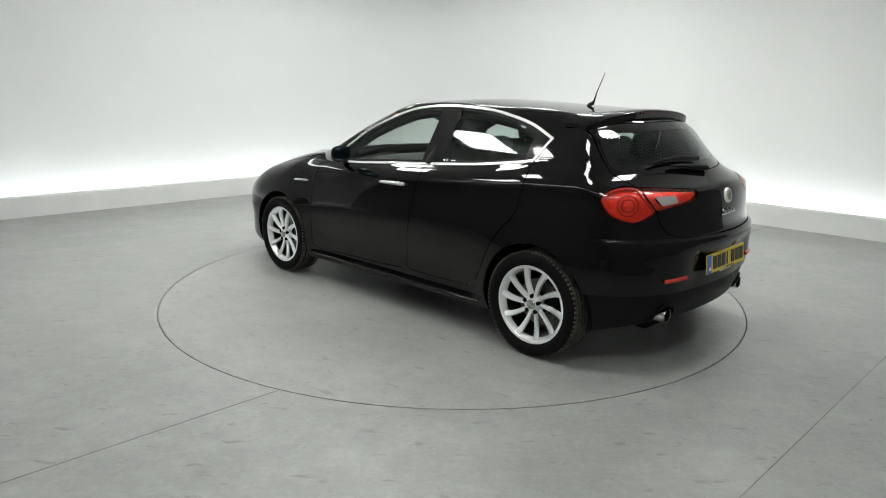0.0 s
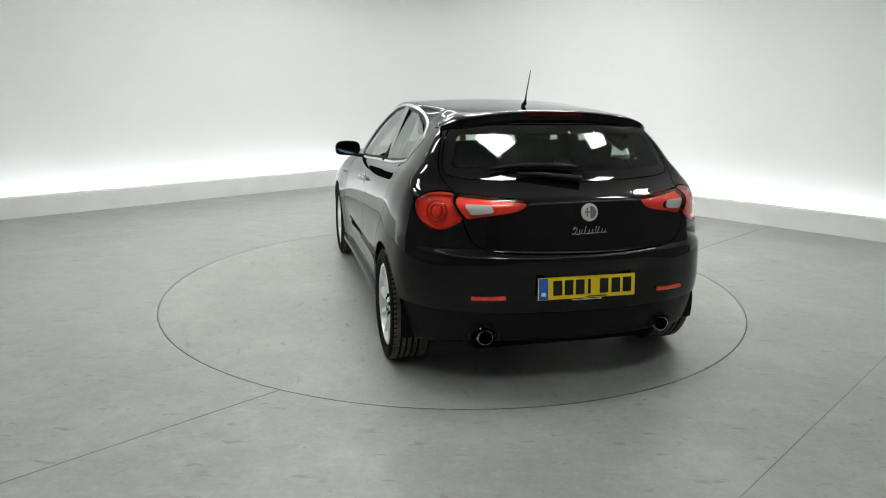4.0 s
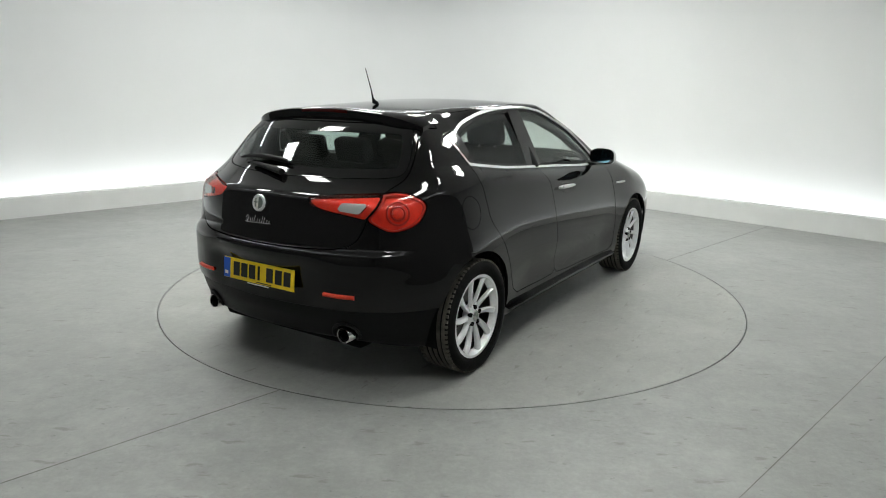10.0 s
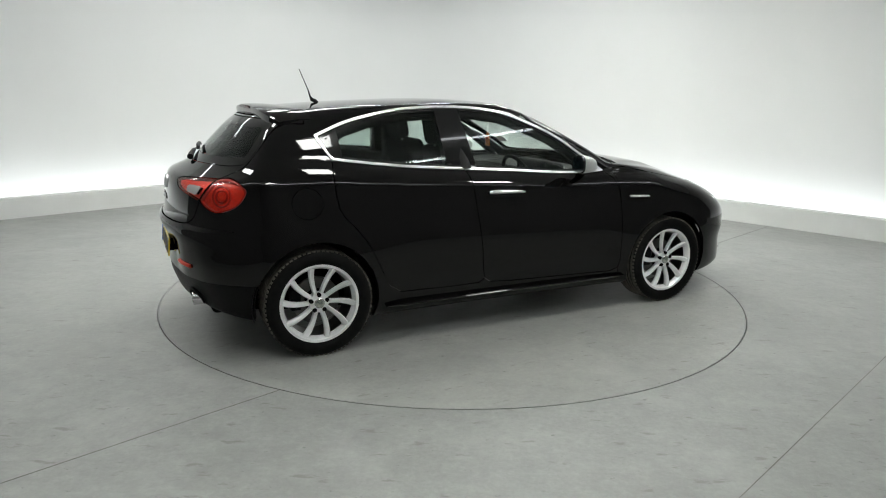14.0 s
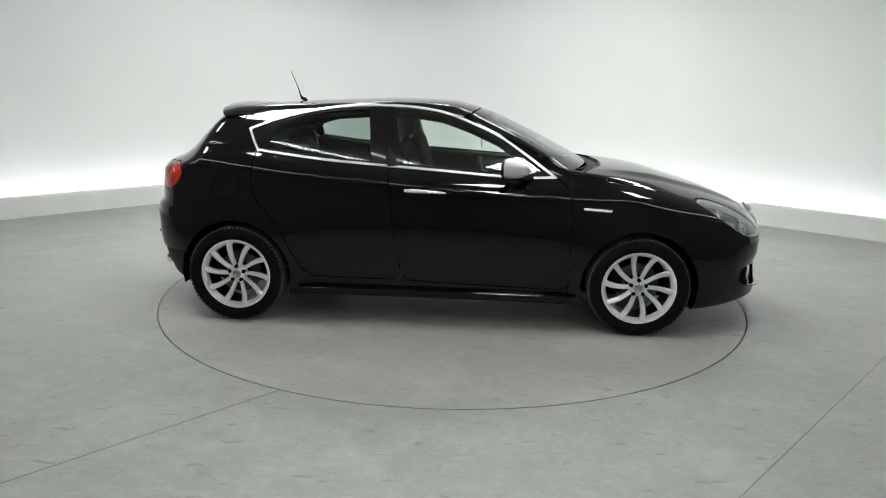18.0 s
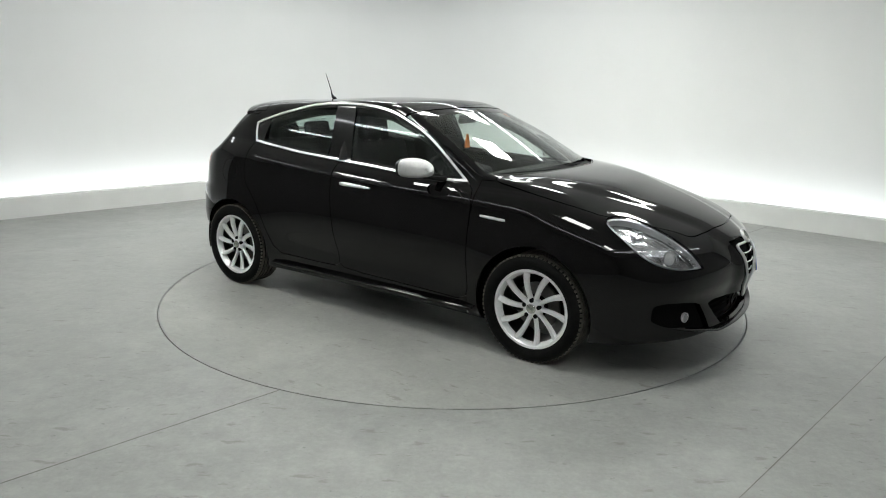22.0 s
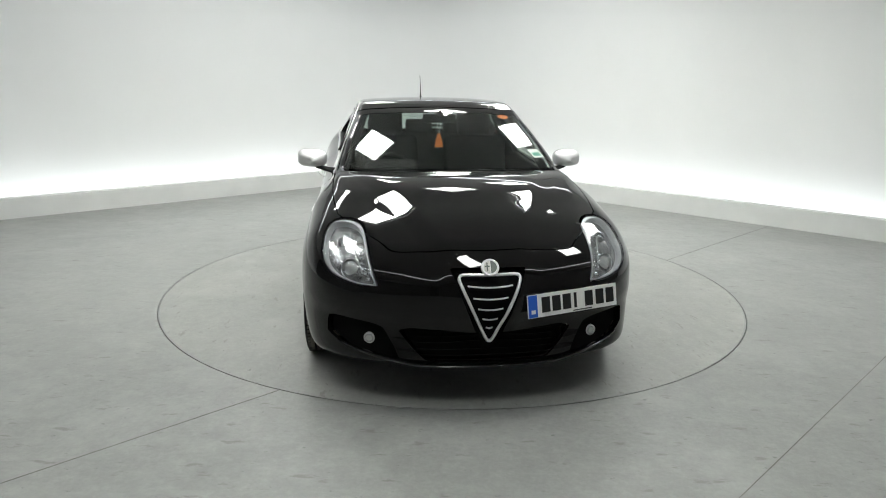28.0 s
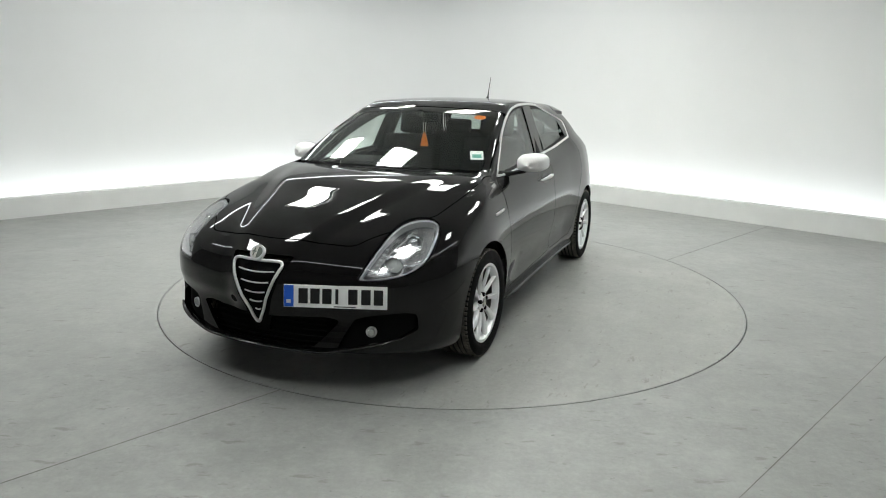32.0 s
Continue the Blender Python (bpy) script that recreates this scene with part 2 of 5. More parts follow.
def structure(name, bm, mat, label, category):
    ob = part(name, bm, mat, None, label)
    return tagged(ob, label, category, kind="structure")


# ---------------------------------------------------------------- room
CORNER = Vector((-0.576, 6.70, 0))
ALONG_L = Vector((-0.7224, -0.6914, 0))
ALONG_R = Vector((0.7264, -0.6872, 0))
REACH = 9.8
HIGH = 3.3
SET_BACK = 0.42


def inward(d, side):
    n = Vector((-d.y, d.x, 0)) * side
    return n


IN_L, IN_R = inward(ALONG_L, 1), inward(ALONG_R, -1)
RING = 2.20


def build_room():
    # floor slab with a round hole for the turntable
    n = 96
    bm = bmesh.new()
    inner = [bm.verts.new((RING * math.cos(2 * math.pi * k / n), RING * math.sin(2 * math.pi * k / n), 0)) for k in range(n)]
    outer = [bm.verts.new((18 * math.cos(2 * math.pi * k / n), 18 * math.sin(2 * math.pi * k / n), 0)) for k in range(n)]
    low = [bm.verts.new((v.co.x, v.co.y, -0.2)) for v in inner]
    for k in range(n):
        j = (k + 1) % n
        bm.faces.new((inner[k], outer[k], outer[j], inner[j]))
        bm.faces.new((inner[k], inner[j], low[j], low[k]))
    floor = part("floor", bm, CONCRETE, None)
    tagged(floor, "grey polished concrete studio floor with saw-cut joints", "floor", kind="structure")
    # dark pit under the turntable rim
    structure("turntable_pit", slab([((RING + 0.1) * math.cos(a * math.pi / 24), (RING + 0.1) * math.sin(a * math.pi / 24)) for a in range(48)], -0.3, -0.12), SEAM, "dark pit under the turntable rim", "pit")
    # saw-cut joints at 45 degrees
    for c in (-1.13, -4.03):
        s = math.sqrt(0.5)
        # foot of the joint line nearest to the middle, and its run outside the ring
        foot = Vector((-c / 2, c / 2, 0))
        gap = math.sqrt(max((RING + 0.003) ** 2 - foot.length_squared, 0))
        for a, b in (((gap, 8.0), (-8.0, -gap)) if gap else ((-8.0, 8.0),)):
            m = Matrix.Translation(foot + Vector((s, s, 0)) * (a + b) / 2 + Vector((0, 0, -0.0035))) @ Matrix.Rotation(radians(45), 4, "Z")
            part("joint", box(b - a, 0.0028, 0.010, m), JOINT, floor)
    for d, nn, tag in ((ALONG_L, IN_L, "left"), (ALONG_R, IN_R, "right")):
        ang = math.atan2(d.y, d.x)
        for nm, off, thick, z0, z1, mat, lab, cat in (
                ("kerb", -0.06, 0.12, -0.02, 0.24, KERBPAINT, "low white painted kerb hiding the wall wash light", "kerb"),
                ("wall", -SET_BACK - 0.1, 0.2, -0.2, HIGH, WALLPAINT, "tall seamless white studio wall washed by light", "wall")):
            mid = CORNER + d * (REACH / 2 - 0.3) + nn * off
            m = Matrix.Translation(mid + Vector((0, 0, (z0 + z1) / 2))) @ Matrix.Rotation(ang, 4, "Z")
            structure(nm + "_" + tag, box(REACH + 0.6, thick, z1 - z0, m, 0.008 if nm == "kerb" else 0.0, 2), mat, lab, cat)
        mid = CORNER + d * (REACH / 2) + nn * (-0.24)
        m = Matrix.Translation(mid + Vector((0, 0, 0.09))) @ Matrix.Rotation(ang, 4, "Z")
        ob = part("strip_light", box(REACH, 0.10, 0.02, m), STRIPLIGHT, None)
        tagged(ob, "long white LED strip in the trough behind the kerb", "strip light", "wall wash strips")
    for x, y, turn in ((-2.6, -2.4, -45), (2.6, -2.4, 45)):
        ob = part("ceiling_rail_light", box(6.6, 0.035, 0.03, Matrix.Translation((x, y, HIGH - 0.02)) @ Matrix.Rotation(radians(turn), 4, "Z")), RAILLIGHT, None)
        tagged(ob, "slim white linear LED light along the ceiling", "rail light", "ceiling rail lights")
    # added glowing bars out of view that even out the upper walls
    for d, nn, far, run in ((ALONG_L, IN_L, 3.6, 5.6), (ALONG_R, IN_R, 2.9, 3.8)):
        mid = CORNER + d * far + nn * 0.9
        m = Matrix.Translation(mid + Vector((0, 0, HIGH - 0.02))) @ Matrix.Rotation(math.atan2(d.y, d.x), 4, "Z")
        ob = part("wall_fill_light", box(run, 0.08, 0.03, m), WALLFILL, None)
        tagged(ob, "added unseen glowing bar that brightens the upper wall", "cove light", "cove lights")
    # rounded inner corner of the wall
    r = 1.6
    bm = bmesh.new()
    c0 = CORNER - (ALONG_L + ALONG_R).normalized() * SET_BACK * 1.38
    p0, p2 = c0 + ALONG_L * r, c0 + ALONG_R * r
    ring = []
    for k in range(17):
        t = k / 16
        q = p0 * (1 - t) ** 2 + c0 * 2 * t * (1 - t) + p2 * t * t
        ring.append((bm.verts.new((q.x, q.y, -0.2)), bm.verts.new((q.x, q.y, HIGH))))
    for a, b in zip(ring, ring[1:]):
        bm.faces.new((a[0], b[0], b[1], a[1]))
    ob = structure("wall_corner", bm, WALLPAINT, "rounded white corner of the studio wall", "wall")
    ob.data.polygons.foreach_set("use_smooth", np.ones(len(ob.data.polygons), bool))
    # plain walls behind the camera and the ceiling
    for nm, d, nn in (("wall_back_left", ALONG_R, CORNER + ALONG_L * REACH), ("wall_back_right", ALONG_L, CORNER + ALONG_R * REACH)):
        ang = math.atan2(d.y, d.x)
        mid = nn + d * REACH / 2
        m = Matrix.Translation(mid + Vector((0, 0, HIGH / 2))) @ Matrix.Rotation(ang, 4, "Z")
        structure(nm, box(REACH + 1.2, 0.2, HIGH, m), BACKPAINT, "plain grey wall behind the camera", "wall")
    mid = CORNER + (ALONG_L + ALONG_R) * REACH / 2
    m = Matrix.Translation(mid + Vector((0, 0, HIGH + 0.1))) @ Matrix.Rotation(math.atan2(ALONG_R.y, ALONG_R.x), 4, "Z")
    structure("ceiling", box(REACH + 2, REACH + 2, 0.2, m), CEILGREY, "pale studio ceiling", "ceiling")
    first = None
    # the panel at (0.15, -4.1) is added fill for the floor before the car
    for x, y in ((0.05, 1.65), (1.25, 1.40), (-1.05, 0.55), (0.25, -1.85), (-1.85, -0.75), (2.1, -1.0), (2.5, 1.1), (-3.1, -0.6), (0.15, -4.1), (-2.0, 1.65), (0.9, 3.1), (-1.1, 3.2)):
        m = Matrix.Translation((x, y, HIGH - 0.03)) @ Matrix.Rotation(radians(-44), 4, "Z")
        if first is None:
            first = tagged(new("ceiling_light"), "square white LED ceiling panel in a slim frame", "ceiling light", "ceiling panels")
            part("diffuser", box(0.50, 0.50, 0.012, pose(0, 0, -0.006)), PANELLIGHT, first)
            for k in range(4):
                part("frame", box(0.56, 0.03, 0.03, pose(0, 0, 0, 0, 0, 90 * k) @ pose(0, 0.265, 0.0)), KERBPAINT, first)
            first.matrix_basis = m
        else:
            copy_thing(first, m)


build_room()

# ---------------------------------------------------------------- body shape
def curve1(*pts):
    """A smooth curve through (x, value) pairs that does not overshoot."""
    xs = np.array(pts[0::2], float)
    ys = np.array(pts[1::2], float)
    h = np.diff(xs)
    d = np.diff(ys) / h
    m = np.zeros(len(xs))
    m[0], m[-1] = d[0], d[-1]
    same = d[:-1] * d[1:] > 0
    w1, w2 = 2 * h[1:] + h[:-1], h[1:] + 2 * h[:-1]
    m[1:-1][same] = ((w1 + w2)[same] / (w1[same] / d[:-1][same] + w2[same] / d[1:][same]))
    def f(x):
        x = np.asarray(x, float)
        i = np.clip(np.searchsorted(xs, x) - 1, 0, len(h) - 1)
        t = (np.clip(x, xs[0], xs[-1]) - xs[i]) / h[i]
        a = ys[i] * (1 + 2 * t) * (1 - t) ** 2 + ys[i + 1] * t * t * (3 - 2 * t)
        b = h[i] * (m[i] * t * (1 - t) ** 2 + m[i + 1] * t * t * (t - 1))
        return a + b + m[0] * np.minimum(x - xs[0], 0) + m[-1] * np.maximum(x - xs[-1], 0)
    return f


def step(a, b, x):
    t = np.clip((x - a) / (b - a), 0, 1)
    return t * t * (3 - 2 * t)


def smax(a, b, k):
    h = np.maximum(k - np.abs(a - b), 0)
    return np.maximum(a, b) + h * h / (4 * k)


# top line of the car in the middle: bonnet, windscreen, roof, rear window
TOP = curve1(-2.20, 0.93, -2.02, 1.015, -1.93, 1.052, -1.86, 1.092, -1.80, 1.150, -1.62, 1.330, -1.55, 1.372, -1.40, 1.405, -1.0, 1.441, -0.64, 1.458,
             -0.35, 1.467, 0.04, 1.453, 0.27, 1.402, 0.456, 1.329, 0.67, 1.230, 0.886, 1.120, 1.02, 1.050, 1.10, 1.036,
             1.25, 1.020, 1.47, 0.982, 1.67, 0.926, 1.87, 0.866, 2.05, 0.797, 2.15, 0.752, 2.24, 0.705)
WIDE = curve1(-2.1, 0.80, -1.85, 0.845, -1.6, 0.885, -1.3, 0.905, -0.8, 0.895, 0, 0.89, 0.8, 0.897, 1.3, 0.912, 1.6, 0.905, 1.85, 0.87, 2.1, 0.80)
CREASE = curve1(-2.0, 1.001, -1.64, 0.999, -1.24, 0.997, -1.03, 0.989, -0.67, 0.971, -0.31, 0.953, 0.05, 0.928, 0.40, 0.904, 0.765, 0.878, 1.0, 0.870, 1.3, 0.864, 1.6, 0.852, 2.0, 0.80)
BELT = curve1(-2.0, 1.16, -1.18, 1.128, -1.05, 1.110, -0.69, 1.070, -0.32, 1.038, 0.05, 1.014, 0.49, 0.990, 0.80, 0.975, 2.2, 0.93)
SECTION = curve1(0.15, -0.075, 0.22, -0.045, 0.30, -0.020, 0.42, -0.008, 0.58, 0.0, 0.72, -0.004, 0.85, -0.020, 0.95, -0.040, 1.0, -0.055)
NOSE = curve1(0.14, 2.16, 0.20, 2.205, 0.25, 2.245, 0.33, 2.235, 0.42, 2.225, 0.52, 2.250, 0.60, 2.25, 0.68, 2.235, 0.76, 2.19, 0.85, 2.12)
TAIL = curve1(0.16, -1.90, 0.24, -1.985, 0.32, -2.02, 0.42, -2.055, 0.50, -2.075, 0.62, -2.085, 0.70, -2.093, 0.735, -2.088, 0.775, -2.057, 0.85, -2.047, 0.96, -2.030, 1.03, -2.010, 1.10, -1.962, 1.2, -1.85)


UNDER = curve1(-2.15, 0.290, -1.95, 0.275, -1.80, 0.245, -1.66, 0.218, -1.45, 0.19, -1.0, 0.175, 1.6, 0.172, 1.8, 0.190, 2.05, 0.222, 2.25, 0.236)


def raw_width(x, z):
    zc, zb = CREASE(x), BELT(x)
    low = SECTION(z / zc)
    u = np.clip((z - zc) / (zb - zc), 0, 1)
    mid = -0.055 - 0.105 * (0.45 * u + 0.55 * u * u)
    g = np.maximum(z - zb, 0)
    back = step(0.5, 1.35, -x)
    up = -0.160 - (0.36 + 0.17 * back) * g - (0.12 + 0.95 * back) * g * g
    w = WIDE(x) + np.where(z < zc, low, np.where(z < zb, mid, up))
    w = w + 0.020 * step(-0.3, 0.7, x) * step(1.6, 1.0, x) * step(0.0, 0.10, z - zc)
    flare = 0.022 * (np.exp(-((x - 1.317) / 0.36) ** 2) + np.exp(-((x + 1.317) / 0.38) ** 2)) * step(0.85, 0.55, z)
    pinch = -0.022 * np.exp(-((z - 0.40) / 0.11) ** 2) * step(1.0, 0.6, np.abs(x + 0.0))
    haunch = 0.005 * step(-1.42, -1.66, x) * step(0.66, 0.42, z)
    return w + flare + pinch + haunch


def half_width(x, z):
    """The section with its edges softened to a small radius."""
    return (raw_width(x, z - 0.019) + 2 * raw_width(x, z) + raw_width(x, z + 0.019)) / 4


def body(p):
    """Negative inside the car's outer skin."""
    x, a, z = p[..., 0], np.abs(p[..., 1]), p[..., 2]
    side = (a - half_width(x, z)) * 0.95
    # the top sheet bows back towards the sides
    bow = (0.72 * step(-0.5, 0.36, x) - 0.42) * a * a * step(0.05, 0.5, np.abs(x + 0.4))
    xs = x + bow
    t = TOP(xs)
    slope = (TOP(xs + 0.01) - TOP(xs - 0.01)) / 0.02
    ridge = 0.2 + (2.15 - x) * 0.36
    crown = -0.062 * a ** 2 * step(1.0, 0.2, np.abs(x + 0.4)) - 0.05 * a ** 4
    bonnet = step(0.95, 1.45, x)
    crown = crown + bonnet * (0.016 * (1 - step(-0.07, 0.07, a - ridge)) - 0.004 - 0.055 * np.maximum(a - 0.4, 0) ** 2)
    top = (z - t - crown) / np.sqrt(1 + slope * slope)
    nose = NOSE(z) - 0.30 * a * a - 0.14 * a ** 4 + 0.035 * np.exp(-(a / 0.17) ** 4) * step(0.30, 0.42, z) * step(0.80, 0.70, z)
    front = (x - nose) * 0.95
    dent = 0.030 * step(0.52, 0.27, a) * step(0.38, 0.52, z) * step(0.74, 0.63, z)
    rear = (TAIL(z) + dent + (0.29 * a * a + 0.18 * a ** 4) * (1 - 0.10 * step(0.76, 0.52, z)) - x) * 0.95
    ends = smax(front, rear, 0.02)
    f = smax(side, ends, 0.18 - 0.150 * step(0.98, 1.14, z) * step(0, -1, x))
    k = 0.045 + 0.07 * step(1.0, 1.4, x) - 0.02 * step(-1.75, -1.95, x)
    f = smax(f, top, k)
    return smax(f, UNDER(x) - z, 0.03)


def slope_of(p, e=1e-3):
    g = np.empty_like(p)
    for k in range(3):
        d = np.zeros(3)
        d[k] = e
        g[..., k] = body(p + d) - body(p - d)
    return g / np.maximum(np.linalg.norm(g, axis=-1, keepdims=True), 1e-12)


def settle(p, n=3):
    """Move points along the slope on to the skin."""
    for _ in range(n):
        e = 1e-3
        g = np.stack([(body(p + d) - body(p - d)) / (2 * e) for d in np.eye(3) * e], -1)
        p = p - g * (body(p) / np.maximum((g * g).sum(-1), 1e-6))[..., None]
    return p


def skin(h):
    """The half of the skin with y >= 0 as points and triangles, on a grid of h metres."""
    xs, ys, zs = np.arange(-2.2, 2.4, h), np.arange(-h * 1.5, 1.02, h), np.arange(0.1, 1.56, h)
    f = body(np.stack(np.meshgrid(xs, ys, zs, indexing="ij"), -1))
    ins = f < 0
    n = sum(ins[i:ins.shape[0] - 1 + i, j:ins.shape[1] - 1 + j, k:ins.shape[2] - 1 + k].astype(int) for i in (0, 1) for j in (0, 1) for k in (0, 1))
    cell = (n > 0) & (n < 8)
    idx = np.full(cell.shape, -1)
    idx[cell] = np.arange(cell.sum())
    c = np.argwhere(cell)
    pts = np.stack([xs[c[:, 0]], ys[c[:, 1]], zs[c[:, 2]]], 1) + h / 2
    for _ in range(3):
        pts = settle(pts, 1)
    quads = []
    for ax in range(3):
        u, v = [(1, 2), (2, 0), (0, 1)][ax]
        a = np.take(ins, range(ins.shape[ax] - 1), ax)
        b = np.take(ins, range(1, ins.shape[ax]), ax)
        e = np.argwhere(a != b)
        ok = (e[:, u] > 0) & (e[:, v] > 0) & (e[:, u] < cell.shape[u]) & (e[:, v] < cell.shape[v])
        e = e[ok]
        flip = a[tuple(e.T)]
        def at(du, dv):
            q = e.copy()
            q[:, u] += du
            q[:, v] += dv
            return idx[tuple(q.T)]
        q = np.stack([at(-1, -1), at(0, -1), at(0, 0), at(-1, 0)], 1)
        q[~flip] = q[~flip][:, ::-1]
        quads.append(q)
    q = np.concatenate(quads)
    q = q[(q >= 0).all(1)]
    pts[np.abs(pts[:, 1]) < 0.4 * h, 1] = 0.0
    t = np.concatenate([q[:, [0, 1, 2]], q[:, [0, 2, 3]]])
    t = t[(pts[t, 1].min(1) >= 0) & (pts[t, 1].max(1) > 0)]
    used, inv = np.unique(t, return_inverse=True)
    return pts[used], inv.reshape(-1, 3)


def clip(mesh, g, snap=True):
    """The piece of a triangle mesh where g < 0, cut along g = 0."""
    p, t = mesh
    if len(t) == 0:
        return mesh
    v = g(p)
    v = np.where(np.abs(v) < 1e-7, 1e-7, v)
    s = v[t] < 0
    n = s.sum(1)
    keep = [t[n == 3]]
    new_pts, cache = [], {}
    base = len(p)
    def cut(i, j):
        key = (min(i, j), max(i, j))
        if key not in cache:
            cache[key] = base + len(new_pts)
            r = v[i] / (v[i] - v[j])
            new_pts.append(p[i] + (p[j] - p[i]) * r)
        return cache[key]
    extra = []
    for tri, sg, k in zip(t[(n == 1) | (n == 2)], s[(n == 1) | (n == 2)], n[(n == 1) | (n == 2)]):
        if k == 1:
            i = int(np.argmax(sg))
            a, b, c = tri[i], tri[(i + 1) % 3], tri[(i + 2) % 3]
            extra.append((a, cut(a, b), cut(a, c)))
        else:
            i = int(np.argmin(sg))
            a, b, c = tri[i], tri[(i + 1) % 3], tri[(i + 2) % 3]
            ab, ac = cut(a, b), cut(a, c)
            extra += [(ab, b, c), (ab, c, ac)]
    pts = p
    if new_pts:
        q = np.array(new_pts)
        if snap:
            y0 = np.abs(q[:, 1]) < 1e-6
            q = settle(q, 1)
            q[y0, 1] = 0
        pts = np.concatenate([p, q])
        keep.append(np.array(extra))
    t = np.concatenate(keep)
    used, inv = np.unique(t, return_inverse=True)
    return pts[used], inv.reshape(-1, 3)


def smooth_ring(pts, n=6):
    """A closed curve through the points; two equal points in a row make a corner."""
    pts = [np.array(q, float) for q in pts]
    out, m = [], len(pts)
    for i in range(m):
        a, b, c, d = pts[i - 1], pts[i], pts[(i + 1) % m], pts[(i + 2) % m]
        if np.allclose(b, c):
            out.append(b)
            continue
        for k in range(n):
            t = k / n
            out.append(0.5 * (2 * b + (c - a) * t + (2 * a - 5 * b + 4 * c - d) * t * t + (3 * b - a - 3 * c + d) * t ** 3))
    return np.array(out)


def region(ring, view):
    """The signed distance to a closed outline in a flat view of the points (negative inside)."""
    a = np.asarray(ring, float)
    b = np.roll(a, -1, 0)
    def g(p):
        q = view(p)
        best, inside = np.full(len(q), 1e9), np.zeros(len(q), bool)
        for u, w in zip(a, b):
            d = w - u
            l = d @ d
            if l < 1e-14:
                continue
            t = np.clip(((q - u) @ d) / l, 0, 1)
            best = np.minimum(best, ((q - u - t[:, None] * d) ** 2).sum(1))
            cross = (u[1] > q[:, 1]) != (w[1] > q[:, 1])
            if d[1] != 0:
                inside ^= cross & (q[:, 0] < u[0] + (q[:, 1] - u[1]) * d[0] / d[1])
        return np.where(inside, -1, 1) * np.sqrt(best)
    return g


def from_side(p):
    return p[:, [0, 2]]


def from_end(p):
    return np.abs(p[:, [1, 2]])


def from_above(p):
    return np.stack([p[:, 0], np.abs(p[:, 1])], 1)


def round_nose(p):
    """Metres round the front corner (from the middle outwards) and height."""
    return np.stack([0.72 * np.arctan2(np.abs(p[:, 1]), p[:, 0] - 1.2), p[:, 2]], 1)


def round_tail(p):
    return np.stack([0.72 * np.arctan2(np.abs(p[:, 1]), -1.2 - p[:, 0]), p[:, 2]], 1)


def both(*gs):
    return lambda p: np.maximum.reduce([g(p) for g in gs])
# ---------------------------------------------------------------- end of shape



# ---------------------------------------------------------------- the car
car = tagged(new("car"), "glossy black five-door hatchback on the turntable, silver wheels", "car")


def pane_shape(mesh, axis, even=False, arch=None):
    """Lay a pane's points on one smooth quadratic sheet, as rolled glass is; gives points, triangles and normals."""
    p, t = mesh
    u, v = [k for k in range(3) if k != axis]
    a, b = p[:, u], p[:, v]
    if even:
        terms = [np.ones_like(a), b, a * a, b * b, a * a * b, a ** 4]
        du = [0 * a, 0 * a, 2 * a, 0 * a, 2 * a * b, 4 * a ** 3]
        dv = [0 * a, np.ones_like(a), 0 * a, 2 * b, a * a, 0 * a]
    else:
        terms = [np.ones_like(a), a, b, a * a, b * b]
        du = [0 * a, np.ones_like(a), 0 * a, 2 * a, 0 * a]
        dv = [0 * a, 0 * a, np.ones_like(a), 0 * a, 2 * b]
    if arch is None:
        c, *_ = np.linalg.lstsq(np.stack(terms, 1), p[:, axis], rcond=None)
    else:
        free = [0, 1, 2, 4, 5]
        part_c, *_ = np.linalg.lstsq(np.stack(terms, 1)[:, free], p[:, axis] - arch * b * b, rcond=None)
        c = np.zeros(6)
        c[free], c[3] = part_c, arch
    q = p.copy()
    q[:, axis] = np.stack(terms, 1) @ c
    n = np.empty_like(p)
    n[:, axis], n[:, u], n[:, v] = 1.0, -(np.stack(du, 1) @ c), -(np.stack(dv, 1) @ c)
    n /= np.linalg.norm(n, axis=1, keepdims=True)
    return q, t, n * np.sign((n * slope_of(p)).sum(1).mean())


